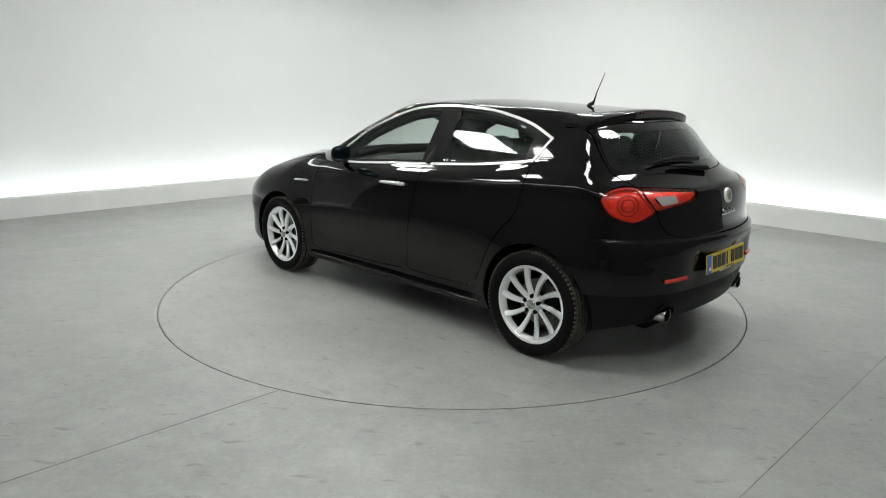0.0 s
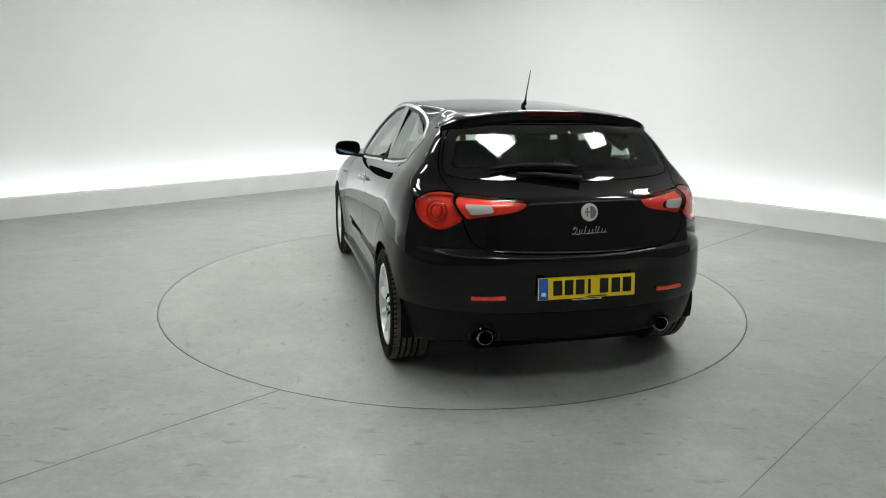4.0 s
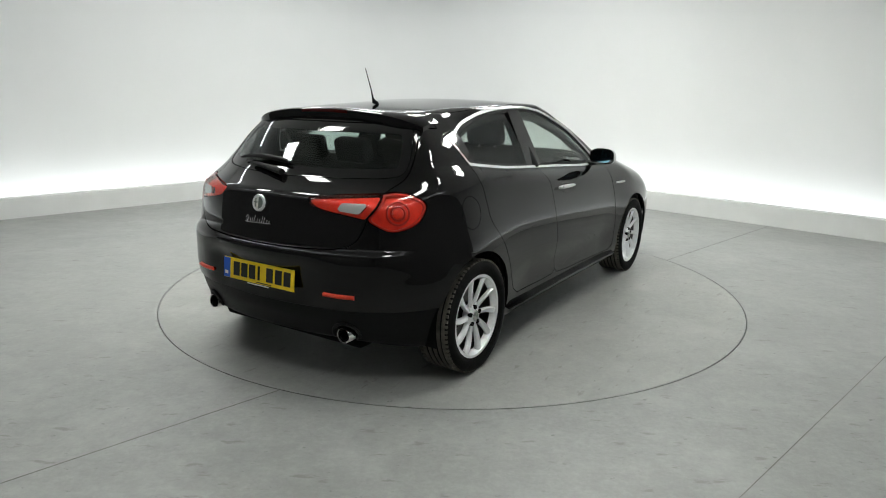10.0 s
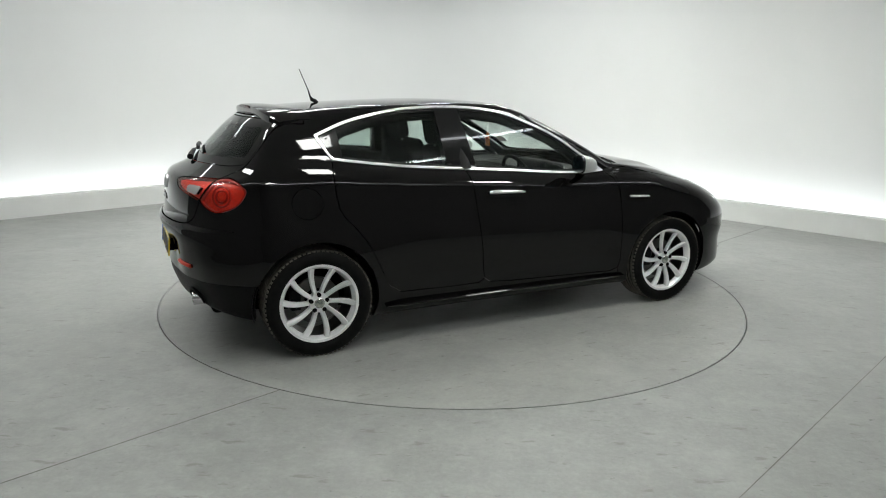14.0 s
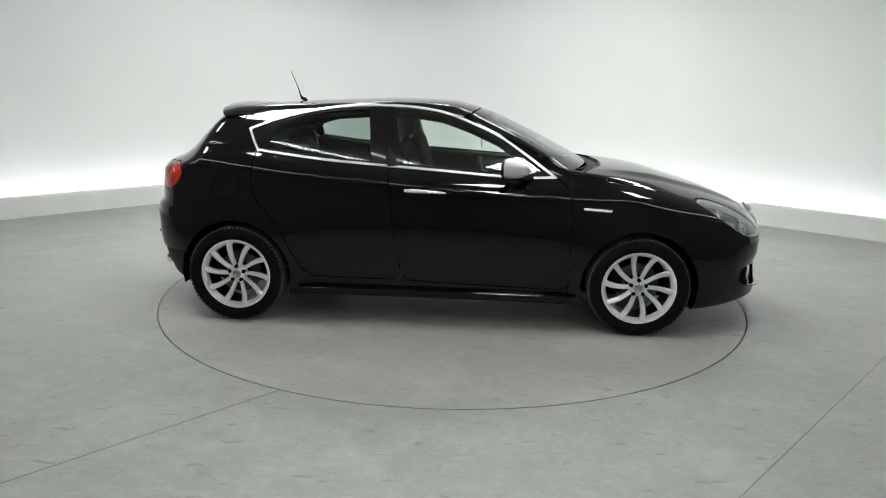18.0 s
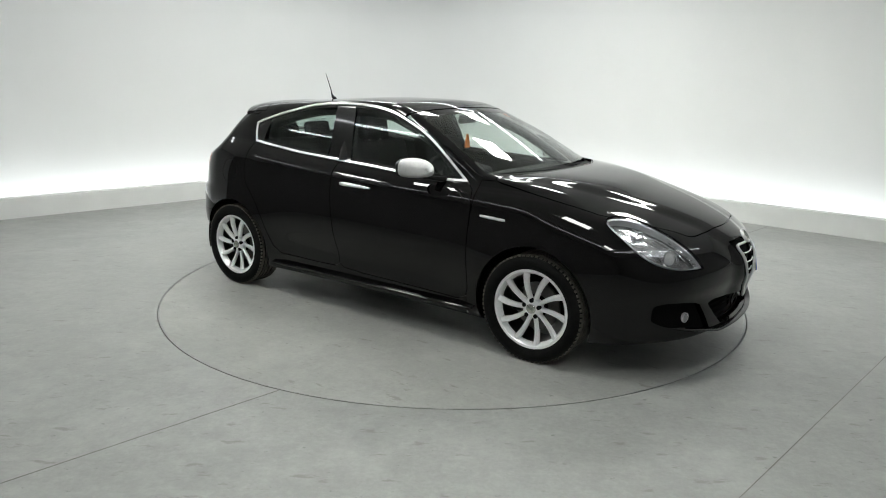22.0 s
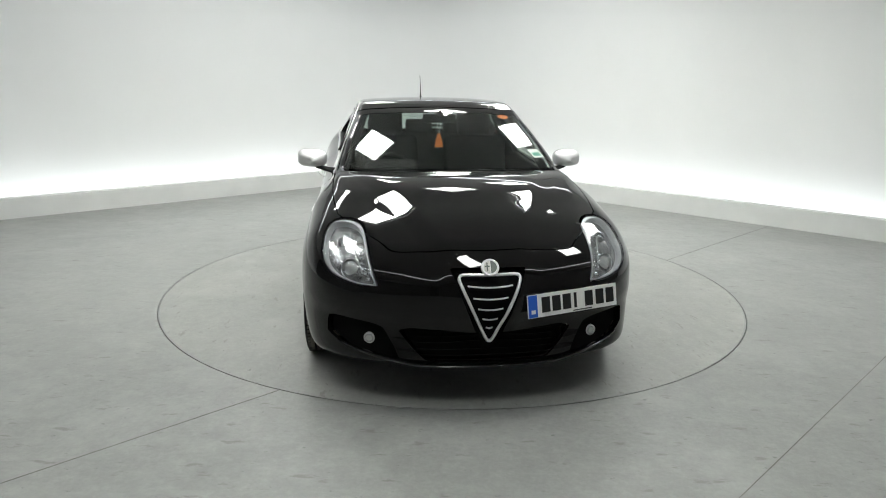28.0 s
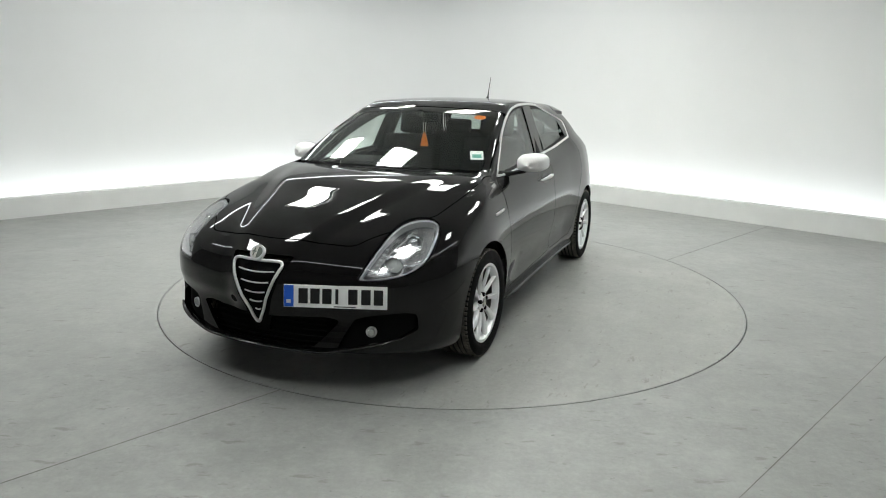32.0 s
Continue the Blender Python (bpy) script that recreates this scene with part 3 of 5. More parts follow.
def sheet(name, mesh, mat, parent, thick=0.012, lift=0.0, mirror="both", label="", inner=None):
    """Skin triangles as a panel with thickness; normals follow the body's slope. mirror: both, left, right."""
    p, t = mesh[:2]
    if len(t) == 0:
        return None
    nr = mesh[2] if len(mesh) > 2 else slope_of(p)
    p0 = p + nr * lift
    p1 = p + nr * (lift - thick)
    n = len(p)
    e = np.sort(np.concatenate([t[:, [0, 1]], t[:, [1, 2]], t[:, [2, 0]]]), 1)
    raw = np.concatenate([t[:, [0, 1]], t[:, [1, 2]], t[:, [2, 0]]])
    _, first, cnt = np.unique(e[:, 0] * n + e[:, 1], return_index=True, return_counts=True)
    edge = raw[first[cnt == 1]]
    edge = edge[~((np.abs(p[edge[:, 0], 1]) < 1e-6) & (np.abs(p[edge[:, 1], 1]) < 1e-6))]
    rim = np.concatenate([np.stack([edge[:, 1], edge[:, 0], edge[:, 0] + n], 1), np.stack([edge[:, 1], edge[:, 0] + n, edge[:, 1] + n], 1)])
    pts = np.concatenate([p0, p1])
    tris = np.concatenate([t, t[:, ::-1] + n, rim])
    loops = np.concatenate([nr[t].reshape(-1, 3), -nr[t[:, ::-1]].reshape(-1, 3)])
    a, b, c = (pts[rim[:, k]] for k in range(3))
    rn = np.cross(b - a, c - a)
    rn = rn / np.maximum(np.linalg.norm(rn, axis=1, keepdims=True), 1e-12)
    loops = np.concatenate([loops, np.repeat(rn, 3, 0)])
    flip = np.array([1.0, -1.0, 1.0])
    nt = len(t)
    ids = np.concatenate([np.zeros(nt, int), np.full(nt, 1 if inner else 0), np.zeros(len(rim), int)])
    if mirror == "right":
        pts, tris, loops = pts * flip, tris[:, ::-1], loops.reshape(-1, 3, 3)[:, ::-1].reshape(-1, 3) * flip
    elif mirror == "both":
        m = len(pts)
        loops = np.concatenate([loops, loops.reshape(-1, 3, 3)[:, ::-1].reshape(-1, 3) * flip])
        tris = np.concatenate([tris, tris[:, ::-1] + m])
        pts = np.concatenate([pts, pts * flip])
        ids = np.concatenate([ids, ids])
    me = mesh_of(name, pts, tris, [mat, inner] if inner else mat, True)
    me.polygons.foreach_set("material_index", ids.astype(np.int32))
    me.normals_split_custom_set([tuple(v) for v in loops])
    return part(name, me, mat, parent, label)


def split(mesh, g, gap=0.005):
    return clip(mesh, lambda p: g(p) + gap / 2), clip(mesh, lambda p: gap / 2 - g(p))


def ahead(x0):
    return lambda p: x0 - p[:, 0]


def behind(x0):
    return lambda p: p[:, 0] - x0


def flank(a0):
    return lambda p: a0 - np.abs(p[:, 1])


DLO = smooth_ring([(-1.262, 1.265), (-1.262, 1.265), (-1.079, 1.333), (-0.895, 1.379), (-0.709, 1.413), (-0.50, 1.427), (-0.30, 1.428), (-0.148, 1.420),
                   (0.039, 1.391), (0.226, 1.326), (0.412, 1.243), (0.596, 1.124), (0.790, 0.985), (0.790, 0.985), (0.485, 0.981), (0.046, 1.011),
                   (-0.321, 1.035), (-0.687, 1.063), (-0.87, 1.083), (-1.052, 1.106), (-1.15, 1.121), (-1.188, 1.134)], 4)
SCREEN = smooth_ring([(-0.2, 1.012), (0.0, 1.012), (0.35, 1.008), (0.62, 0.998), (0.738, 0.985), (0.738, 0.985), (0.668, 1.2), (0.60, 1.35), (0.56, 1.378), (0.48, 1.388),
                      (0.30, 1.398), (0.0, 1.406), (-0.2, 1.406)], 4)
BACKLIGHT = smooth_ring([(-0.2, 1.085), (0.0, 1.085), (0.45, 1.090), (0.58, 1.096), (0.64, 1.118), (0.632, 1.2), (0.585, 1.313), (0.535, 1.345), (0.45, 1.352), (0.0, 1.356), (-0.2, 1.356)], 4)
HEADLAMP = smooth_ring([(0.722, 0.848), (0.665, 0.866), (0.56, 0.846), (0.466, 0.788), (0.402, 0.705), (0.362, 0.620), (0.362, 0.620), (0.43, 0.620), (0.53, 0.643), (0.60, 0.690), (0.665, 0.770)], 4)
TAIL_OUT = smooth_ring([(0.580, 1.033), (0.580, 1.033), (0.645, 1.038), (0.702, 1.022), (0.742, 0.975), (0.712, 0.905), (0.66, 0.868), (0.60, 0.855), (0.548, 0.880), (0.508, 0.912), (0.508, 0.912), (0.545, 0.965)], 4)
TAIL_IN = smooth_ring([(0.266, 1.003), (0.30, 1.016), (0.40, 1.024), (0.572, 1.032), (0.572, 1.032), (0.536, 0.965), (0.499, 0.913), (0.499, 0.913), (0.42, 0.933), (0.33, 0.953), (0.285, 0.972)], 4)
SHIELD = smooth_ring([(-0.1, 0.30), (-0.1, 0.30), (0.0, 0.30), (0.03, 0.325), (0.155, 0.640), (0.178, 0.695), (0.165, 0.712), (0.0, 0.716), (-0.1, 0.716), (-0.1, 0.716)], 4)
INTAKE = smooth_ring([(-0.1, 0.252), (-0.1, 0.252), (0.20, 0.256), (0.30, 0.262), (0.30, 0.262), (0.365, 0.325), (0.43, 0.405), (0.43, 0.405), (0.36, 0.418), (0.26, 0.412), (0.10, 0.410), (-0.1, 0.410), (-0.1, 0.410)], 4)
FOGHOLE = smooth_ring([(0.566, 0.350), (0.566, 0.350), (0.562, 0.418), (0.545, 0.436), (0.50, 0.444), (0.40, 0.432), (0.352, 0.412), (0.352, 0.412), (0.318, 0.335), (0.292, 0.262), (0.292, 0.262), (0.36, 0.262), (0.45, 0.288), (0.53, 0.325)], 4)
BONNET = smooth_ring([(1.13, -0.2), (1.13, -0.2), (1.13, 0.0), (1.10, 0.35), (1.00, 0.60), (0.96, 0.70), (1.02, 0.745), (1.35, 0.745), (1.62, 0.715), (1.62, 0.715), (1.80, 0.62), (1.97, 0.50), (2.045, 0.44),
                      (2.075, 0.30), (2.10, 0.15), (2.112, 0.0), (2.112, -0.2), (2.112, -0.2)], 4)
FRONT_DOOR = [(-0.303, 1.22), (-0.303, 1.03), (-0.285, 0.82), (-0.245, 0.56), (-0.21, 0.34), (-0.17, 0.312), (0.0, 0.300), (0.80, 0.282), (0.868, 0.305), (0.882, 0.36), (0.872, 0.62), (0.868, 0.86), (0.84, 0.945),
              (0.775, 0.99), (0.60, 1.09)]
REAR_DOOR = [(-0.303, 1.22), (-0.303, 1.03), (-0.285, 0.82), (-0.245, 0.56), (-0.21, 0.34), (-0.25, 0.314), (-0.45, 0.312), (-0.80, 0.322), (-0.875, 0.37), (-0.93, 0.47), (-0.97, 0.56), (-1.03, 0.67),
             (-1.09, 0.745), (-1.145, 0.80), (-1.18, 0.86), (-1.195, 0.95), (-1.195, 1.05), (-1.18, 1.14), (-1.10, 1.22)]
TAILGATE = smooth_ring([(-0.1, 0.757), (-0.1, 0.757), (0.0, 0.757), (0.324, 0.760), (0.48, 0.768), (0.555, 0.800), (0.592, 0.86), (0.606, 0.91), (0.625, 1.03), (0.662, 1.10), (0.650, 1.2), (0.605, 1.32), (0.56, 1.36), (0.0, 1.368), (-0.1, 1.368), (-0.1, 1.368)], 4)
NOSE_PART = [(-0.1, 0.1), (1.6, 0.1), (1.6, 0.635), (0.60, 0.635), (0.40, 0.63), (0.36, 0.72), (0.30, 0.80), (-0.1, 0.83)]
TAIL_PART = [(-0.1, 0.1), (1.6, 0.1), (1.6, 0.50), (0.85, 0.56), (0.62, 0.845), (0.565, 0.80), (0.47, 0.762), (-0.1, 0.754)]


def inset(g, d):
    return lambda p: g(p) + d


def build_body():
    m = skin(0.0145)
    # wheel arches
    for cx, r in ((1.317, 0.368), (-1.317, 0.366)):
        g = both(lambda p: np.hypot(p[:, 0] - cx, (p[:, 2] - 0.317)) - r, flank(0.55))
        m = clip(m, lambda p: -g(p))
    side_g = both(region(DLO, from_side), flank(0.50))
    dlo, m = split(m, side_g, 0.0)
    scr_g = both(region(SCREEN, from_end), ahead(0.05), lambda p: p[:, 0] + 0.30 * p[:, 1] ** 2 - 1.045)
    scr, m = split(m, scr_g, 0.004)
    back_g = both(region(BACKLIGHT, from_end), behind(-1.2))
    back, m = split(m, back_g, 0.004)
    head_g = both(region(HEADLAMP, round_nose), ahead(1.3))
    head, m = split(m, head_g, 0.006)
    tout_g = both(region(TAIL_OUT, round_tail), behind(-1.3))
    tout, m = split(m, tout_g, 0.004)
    tin_g = both(region(TAIL_IN, round_tail), behind(-1.3))
    tin, m = split(m, tin_g, 0.004)
    shield, m = split(m, both(region(SHIELD, from_end), ahead(1.8)), 0.0)
    intake, m = split(m, both(region(INTAKE, from_end), ahead(1.8)), 0.0)
    fog, m = split(m, both(region(FOGHOLE, round_nose), ahead(1.5)), 0.0)
    bonnet, m = split(m, both(region(BONNET, from_above), lambda p: 0.69 - p[:, 2]), 0.006)
    well, m = split(m, both(region([(0.80, -0.2), (1.126, -0.2), (1.126, 0.0), (1.096, 0.35), (0.996, 0.60), (0.955, 0.685), (0.80, 0.69)], from_above), lambda p: 0.95 - p[:, 2]), 0.0)
    fdoor, m = split(m, both(region(FRONT_DOOR, from_side), flank(0.5)), 0.006)
    rdoor, m = split(m, both(region(REAR_DOOR, from_side), flank(0.5)), 0.006)
    gate, m = split(m, both(region(TAILGATE, from_end), behind(-1.3)), 0.006)
    nose, m = split(m, both(region(NOSE_PART, round_nose), ahead(1.35)), 0.0)
    tail, m = split(m, both(region(TAIL_PART, round_tail), behind(-1.35)), 0.0)

    roof_g = both(region(smooth_ring([(0.20, -0.2), (0.20, -0.2), (0.23, 0.0), (0.14, 0.45), (0.08, 0.525), (-0.2, 0.548), (-0.8, 0.538), (-1.30, 0.498), (-1.33, 0.45), (-1.35, 0.0), (-1.35, -0.2), (-1.35, -0.2)], 4), from_above), lambda p: 1.25 - p[:, 2])
    roof, m = split(m, roof_g, 0.003)
    wing, m = split(m, both(ahead(0.872), flank(0.3), lambda p: p[:, 2] - 1.005), 0.004)
    low, tail = split(tail, lambda p: p[:, 2] - 0.455, 0.004)
    low = clip(low, lambda p: 0.056 - np.hypot(np.abs(p[:, 1]) - 0.496, p[:, 2] - 0.318))
    sheet("body", m, PAINT, car, 0.02, label="glossy black body shell with pillars and sills", inner=DASH)
    sheet("roof", roof, PAINT, car, 0.02, label="glossy black roof panel", inner=DASH)
    for s in ("left", "right"):
        sheet("front_wing", wing, PAINT, car, 0.015, mirror=s, label="glossy black front wing")
    sheet("bonnet", bonnet, PAINT, car, 0.015, label="glossy black bonnet with a raised middle")
    sheet("scuttle", well, TRIM_BLACK, car, 0.004, -0.024, label="black plastic scuttle under the windscreen")
    nose_part = sheet("front_bumper", nose, PAINT, car, 0.02, label="glossy black front bumper")
    tail_part = sheet("rear_bumper", tail, PAINT, car, 0.02, label="glossy black rear bumper")
    sheet("rear_diffuser", low, TRIM_BLACK, tail_part, 0.02, -0.008, label="matt black rear diffuser with exhaust cut-outs")
    gate_part = sheet("tailgate", gate, PAINT, car, 0.02, label="glossy black tailgate")
    doors = {}
    for s in ("left", "right"):
        doors["f" + s] = sheet("front_door", fdoor, PAINT, car, 0.02, mirror=s, label="glossy black front door with chrome handle", inner=DASH)
        doors["r" + s] = sheet("rear_door", rdoor, PAINT, car, 0.02, mirror=s, label="glossy black rear door", inner=DASH)
    # side windows: chrome surround, black frame, panes
    g = region(DLO, from_side)
    chrome, rest = clip(dlo, lambda p: -0.0135 - g(p)), clip(dlo, lambda p: g(p) + 0.0135)
    frame_cut = [(-1.5, 0.9), (-1.105, 0.9), (-1.125, 1.5), (-1.5, 1.5)]
    pillar = [(-0.41, 0.9), (-0.183, 0.9), (-0.302, 1.46), (-0.466, 1.46)]
    quarter, rest = split(rest, region(frame_cut, from_side), 0.0)
    post, rest = split(rest, region(pillar, from_side), 0.0)
    edge, pane = clip(rest, lambda p: -0.030 - g(p)), clip(rest, lambda p: g(p) + 0.030)
    fpane, rpane = (pane_shape(clip(pane, g_), 1) for g_ in (ahead(-0.3), behind(-0.3)))
    for s in ("left", "right"):
        sheet("window_trim", chrome, BRIGHT, car, 0.012, 0.004, s, "chrome window surround")
        sheet("quarter_panel", quarter, GLOSS_BLACK, doors["r" + s], 0.012, -0.002, s, "gloss black quarter panel")
        sheet("window_pillar", post, GLOSS_BLACK, car, 0.05, -0.001, s, "gloss black window pillar")
        sheet("window_seal", edge, TRIM_BLACK, car, 0.012, -0.003, s, "black rubber window seal")
        sheet("window_pane", fpane, PANE, doors["f" + s], 0.004, -0.006, s, "tinted glass pane").visible_shadow = False
        sheet("window_pane", rpane, PRIVACY, doors["r" + s], 0.004, -0.006, s, "tinted glass pane").visible_shadow = False
    # windscreen and rear window with their black borders
    for nm, msh, ring, mat, bw, owner in (("windscreen", scr, SCREEN, PANE, 0.030, car), ("rear_window", back, BACKLIGHT, PRIVACY, 0.045, gate_part)):
        gg = region(ring, from_end)
        border, clear = clip(msh, lambda p: -bw - gg(p)), clip(msh, lambda p: gg(p) + bw)
        ob = sheet(nm, pane_shape(clear, 0, True, 0.62 if nm == "rear_window" else None), mat, owner, 0.004, -0.002, "both", "tinted glass")
        ob.visible_shadow = False
        sheet(nm + "_border", border, FRIT, owner, 0.006, -0.002, "both", "black printed glass border")
    # openings in the nose
    sheet("grille_recess", shield, DARK, nose_part, 0.004, -0.035, "both", "dark grille recess")
    sheet("lower_intake", intake, DARK, nose_part, 0.004, -0.06, "both", "dark lower air intake")
    # lamps
    for s in ("left", "right"):
        sg = 1 if s == "left" else -1
        sheet("fog_lamp_recess", fog, DARK, nose_part, 0.004, -0.035, s, "matt black fog lamp recess")
        lamp = sheet("headlamp", head, LENS, car, 0.004, -0.001, s, "clear headlamp with chrome reflectors")
        lamp.visible_shadow = False
        hr = region(HEADLAMP, round_nose)
        rim_, bowl = clip(head, lambda p: -0.009 - hr(p)), clip(head, lambda p: hr(p) + 0.009)
        sheet("lamp_rim", rim_, LAMPGREY, lamp, 0.05, -0.010, s, "pale grey lamp rim")
        sheet("lamp_bowl", bowl, BOWL, lamp, 0.004, -0.045, s, "silver lamp bowl with highlights and dark depth painted in")
        rear = sheet("tail_lamp", tout, RED, car, 0.004, 0.0, s, "red rear lamp")
        rear.visible_shadow = False
        sheet("lamp_bowl", tout, REDBACK, rear, 0.004, -0.022, s, "red lamp bowl")
        tr_ = region(TAIL_OUT, round_tail)
        sheet("lamp_rim", clip(tout, lambda p: -0.009 - tr_(p)), RINGRED, rear, 0.018, -0.005, s, "darker red lamp rim")
        inner_lamp = sheet("inner_tail_lamp", tin, RED, car, 0.004, 0.0, s, "red inner rear lamp with clear reversing light")
        inner_lamp.visible_shadow = False
        clear_g = region([(0.395, 0.957), (0.402, 0.951), (0.474, 0.940), (0.484, 0.943), (0.513, 0.984), (0.508, 0.990), (0.420, 0.990), (0.410, 0.985)], round_tail)
        clearb, redb = split(tin, clear_g, 0.0)
        sheet("lamp_bowl", redb, REDBACK, inner_lamp, 0.004, -0.020, s, "red lamp bowl")
        sheet("reversing_light", clearb, CLEARBACK, inner_lamp, 0.003, 0.0008, s, "clear reversing light")
    return dict(doors=doors, nose=nose_part, tail=tail_part, gate=gate_part)


BODY = build_body()


def on_skin(p, way, lift=0.0):
    """The point where a ray from p along way meets the skin, and its normal."""
    p, way = np.array(p, float), np.array(way, float)
    s = np.linspace(0, 4.5, 900)
    f = body(p + s[:, None] * way)
    k = int(np.argmax(f < 0))
    a, b = s[max(k - 1, 0)], s[k]
    for _ in range(24):
        mid = (a + b) / 2
        if body((p + mid * way)[None])[0] < 0:
            b = mid
        else:
            a = mid
    q = p + b * way
    n = slope_of(q[None])[0]
    return Vector(q + n * lift), Vector(n)


def facing(q, n, up=(0, 0, 1)):
    """A pose at q with local z along n and local y near up."""
    n = Vector(n).normalized()
    x = Vector(up).cross(n).normalized()
    y = n.cross(x)
    return Matrix.Translation(q) @ Matrix((x, y, n)).transposed().to_4x4()



# ---------------------------------------------------------------- wheels
def build_wheel(at, sign, name="wheel"):
    """sign: +1 for the left side, -1 for the right; the outer face looks along sign * y."""
    base = new(name)
    base.parent = car
    tagged(base, "silver ten-spoke alloy wheel with black tyre")
    base.matrix_basis = Matrix.Translation(at)
    R, rim = 0.317, 0.232
    flip = Matrix.Diagonal((1, sign, 1, 1))
    # y = 0 is the outer face of the rim
    prof = [(rim - 0.004, -0.20), (rim + 0.02, -0.207), (R - 0.05, -0.213), (R - 0.018, -0.205), (R - 0.004, -0.185), (R - 0.001, -0.165)]
    for k in range(4):
        y = -0.165 + 0.031 + 0.0333 * k
        prof += [(R, y - 0.010), (R - 0.008, y - 0.004), (R - 0.008, y + 0.004), (R, y + 0.010)]
    prof = sorted(prof[6:], key=lambda q: q[1])
    prof = [(rim - 0.004, -0.20), (rim + 0.02, -0.207), (R - 0.05, -0.213), (R - 0.018, -0.205), (R - 0.004, -0.18)] + prof + [
        (R - 0.004, 0.0), (R - 0.016, 0.014), (R - 0.045, 0.021), (rim + 0.02, 0.016), (rim + 0.004, 0.004), (rim - 0.004, 0.0)]
    bm = lathe(prof, 72, flip, closed=True)
    part("tyre", bm, RUBBER, base, "black rubber tyre", True)
    # ribs of the tread between its grooves
    for y in (-0.150, -0.117, -0.084, -0.051, -0.020):
        part("tread_rib", lathe([(R - 0.004, y - 0.0105), (R + 0.0008, y - 0.0095), (R + 0.0008, y + 0.0095), (R - 0.004, y + 0.0105)], 72, flip, closed=True), TREAD, base, "dusty tread rib")
    # tread blocks on the shoulder
    for y in (-0.172, -0.010):
        bm = bmesh.new()
        for k in range(72):
            a = 2 * math.pi * k / 72
            m = flip @ Matrix.Rotation(-a, 4, "Y") @ pose(R - 0.0035, y, 0)
            c = bmesh.ops.create_cube(bm, size=1, matrix=m @ Matrix.Diagonal((0.011, 0.030, 0.016, 1)))
        tagged(part("tread", bm, TREAD, base, "worn tread blocks"), kind="stuff")
    rimp = [(rim + 0.003, 0.004), (rim + 0.003, -0.006), (rim - 0.006, -0.012), (rim - 0.018, -0.020), (rim - 0.024, -0.034), (rim - 0.030, -0.034), (rim - 0.026, -0.018), (rim - 0.012, 0.003)]
    part("rim", lathe(rimp, 72, flip, closed=True), ALLOY, base, "silver rim", True)
    # shade behind the spokes is put into the barrel's darker metal
    barrel = [(rim - 0.022, -0.030), (rim - 0.022, -0.18), (rim + 0.003, -0.195), (rim + 0.003, -0.2), (rim - 0.03, -0.185), (rim - 0.030, -0.034)]
    part("barrel", lathe(barrel, 60, flip, closed=True), SILVERBACK, base, "inner barrel darkened for the shade behind the spokes", True)
    # curved blades, each fuller towards the rim
    n = 14
    bm = bmesh.new()
    rows = []
    for k in range(n + 1):
        t = k / n
        r = 0.036 + (rim - 0.012 - 0.036) * t
        bend = sign * (0.17 * t * t - 0.03 * t)
        half = 0.0105 + 0.0098 * t ** 1.2 + 0.004 * (1 - t) ** 3
        y = -0.030 + 0.020 * math.sin(t * 1.5) + 0.004 * t
        row = []
        for w, dy in ((-1, -0.016), (-1, -0.004), (-0.62, 0.005), (0.62, -0.001), (1, -0.010), (1, -0.020)):
            ang = bend + sign * w * half / r
            row.append(bm.verts.new((r * math.cos(ang), (y + dy) * sign, r * math.sin(ang))))
        rows.append(row)
    for a, b in zip(rows, rows[1:]):
        for k in range(6):
            bm.faces.new((a[k], a[(k + 1) % 6], b[(k + 1) % 6], b[k]))
    bm.faces.new(rows[0])
    bm.faces.new(rows[-1][::-1])
    first = part("spoke", bm, ALLOY, base, "curved silver spoke", True)
    for k in range(1, 10):
        o = new("spoke", first.data)
        o.parent = base
        o.matrix_basis = Matrix.Rotation(2 * math.pi * k / 10, 4, "Y")
        tagged(o, "curved silver spoke")
    part("hub", lathe([(0.060, -0.06), (0.062, -0.030), (0.056, -0.018), (0.036, -0.013), (0.0, -0.011)], 40, flip), ALLOY, base, "silver hub", True)
    part("hub_cap", lathe([(0.030, -0.016), (0.030, -0.009), (0.027, -0.006), (0.0, -0.005)], 32, flip), CHROME, base, "round chrome hub cap", True)
    part("cap_emblem", lathe([(0.023, -0.008), (0.023, -0.0045), (0.0, -0.004)], 28, flip), vary(material("cap_enamel", (0.2, 0.22, 0.15), 0.3), 60, (0.06, 0.09, 0.08), (0.46, 0.46, 0.40)), base, "small round enamel emblem")
    for k in range(5):
        a = 2 * math.pi * (k + 0.25) / 5
        part("bolt_hole", lathe([(0.0125, -0.03), (0.0125, -0.0085), (0.0, -0.010)], 14, flip @ pose(0.049 * math.cos(a), 0, 0.049 * math.sin(a))), DARK, base, "recessed wheel bolt")
    part("brake_disc", lathe([(0.07, -0.095), (0.07, -0.085), (0.14, -0.085), (0.14, -0.107), (0.07, -0.107)], 48, flip, closed=True), SILVERBACK, base, "steel brake disc", True)
    part("brake_caliper", box(0.06, 0.07, 0.13, flip @ pose(-0.125, -0.09, 0.02), 0.012), TRIM_BLACK, base, "dark brake caliper")
    part("hub_carrier", lathe([(0.10, -0.21), (0.10, -0.11), (0.0, -0.10)], 24, flip), DARK, base, "dark hub carrier")
    return base


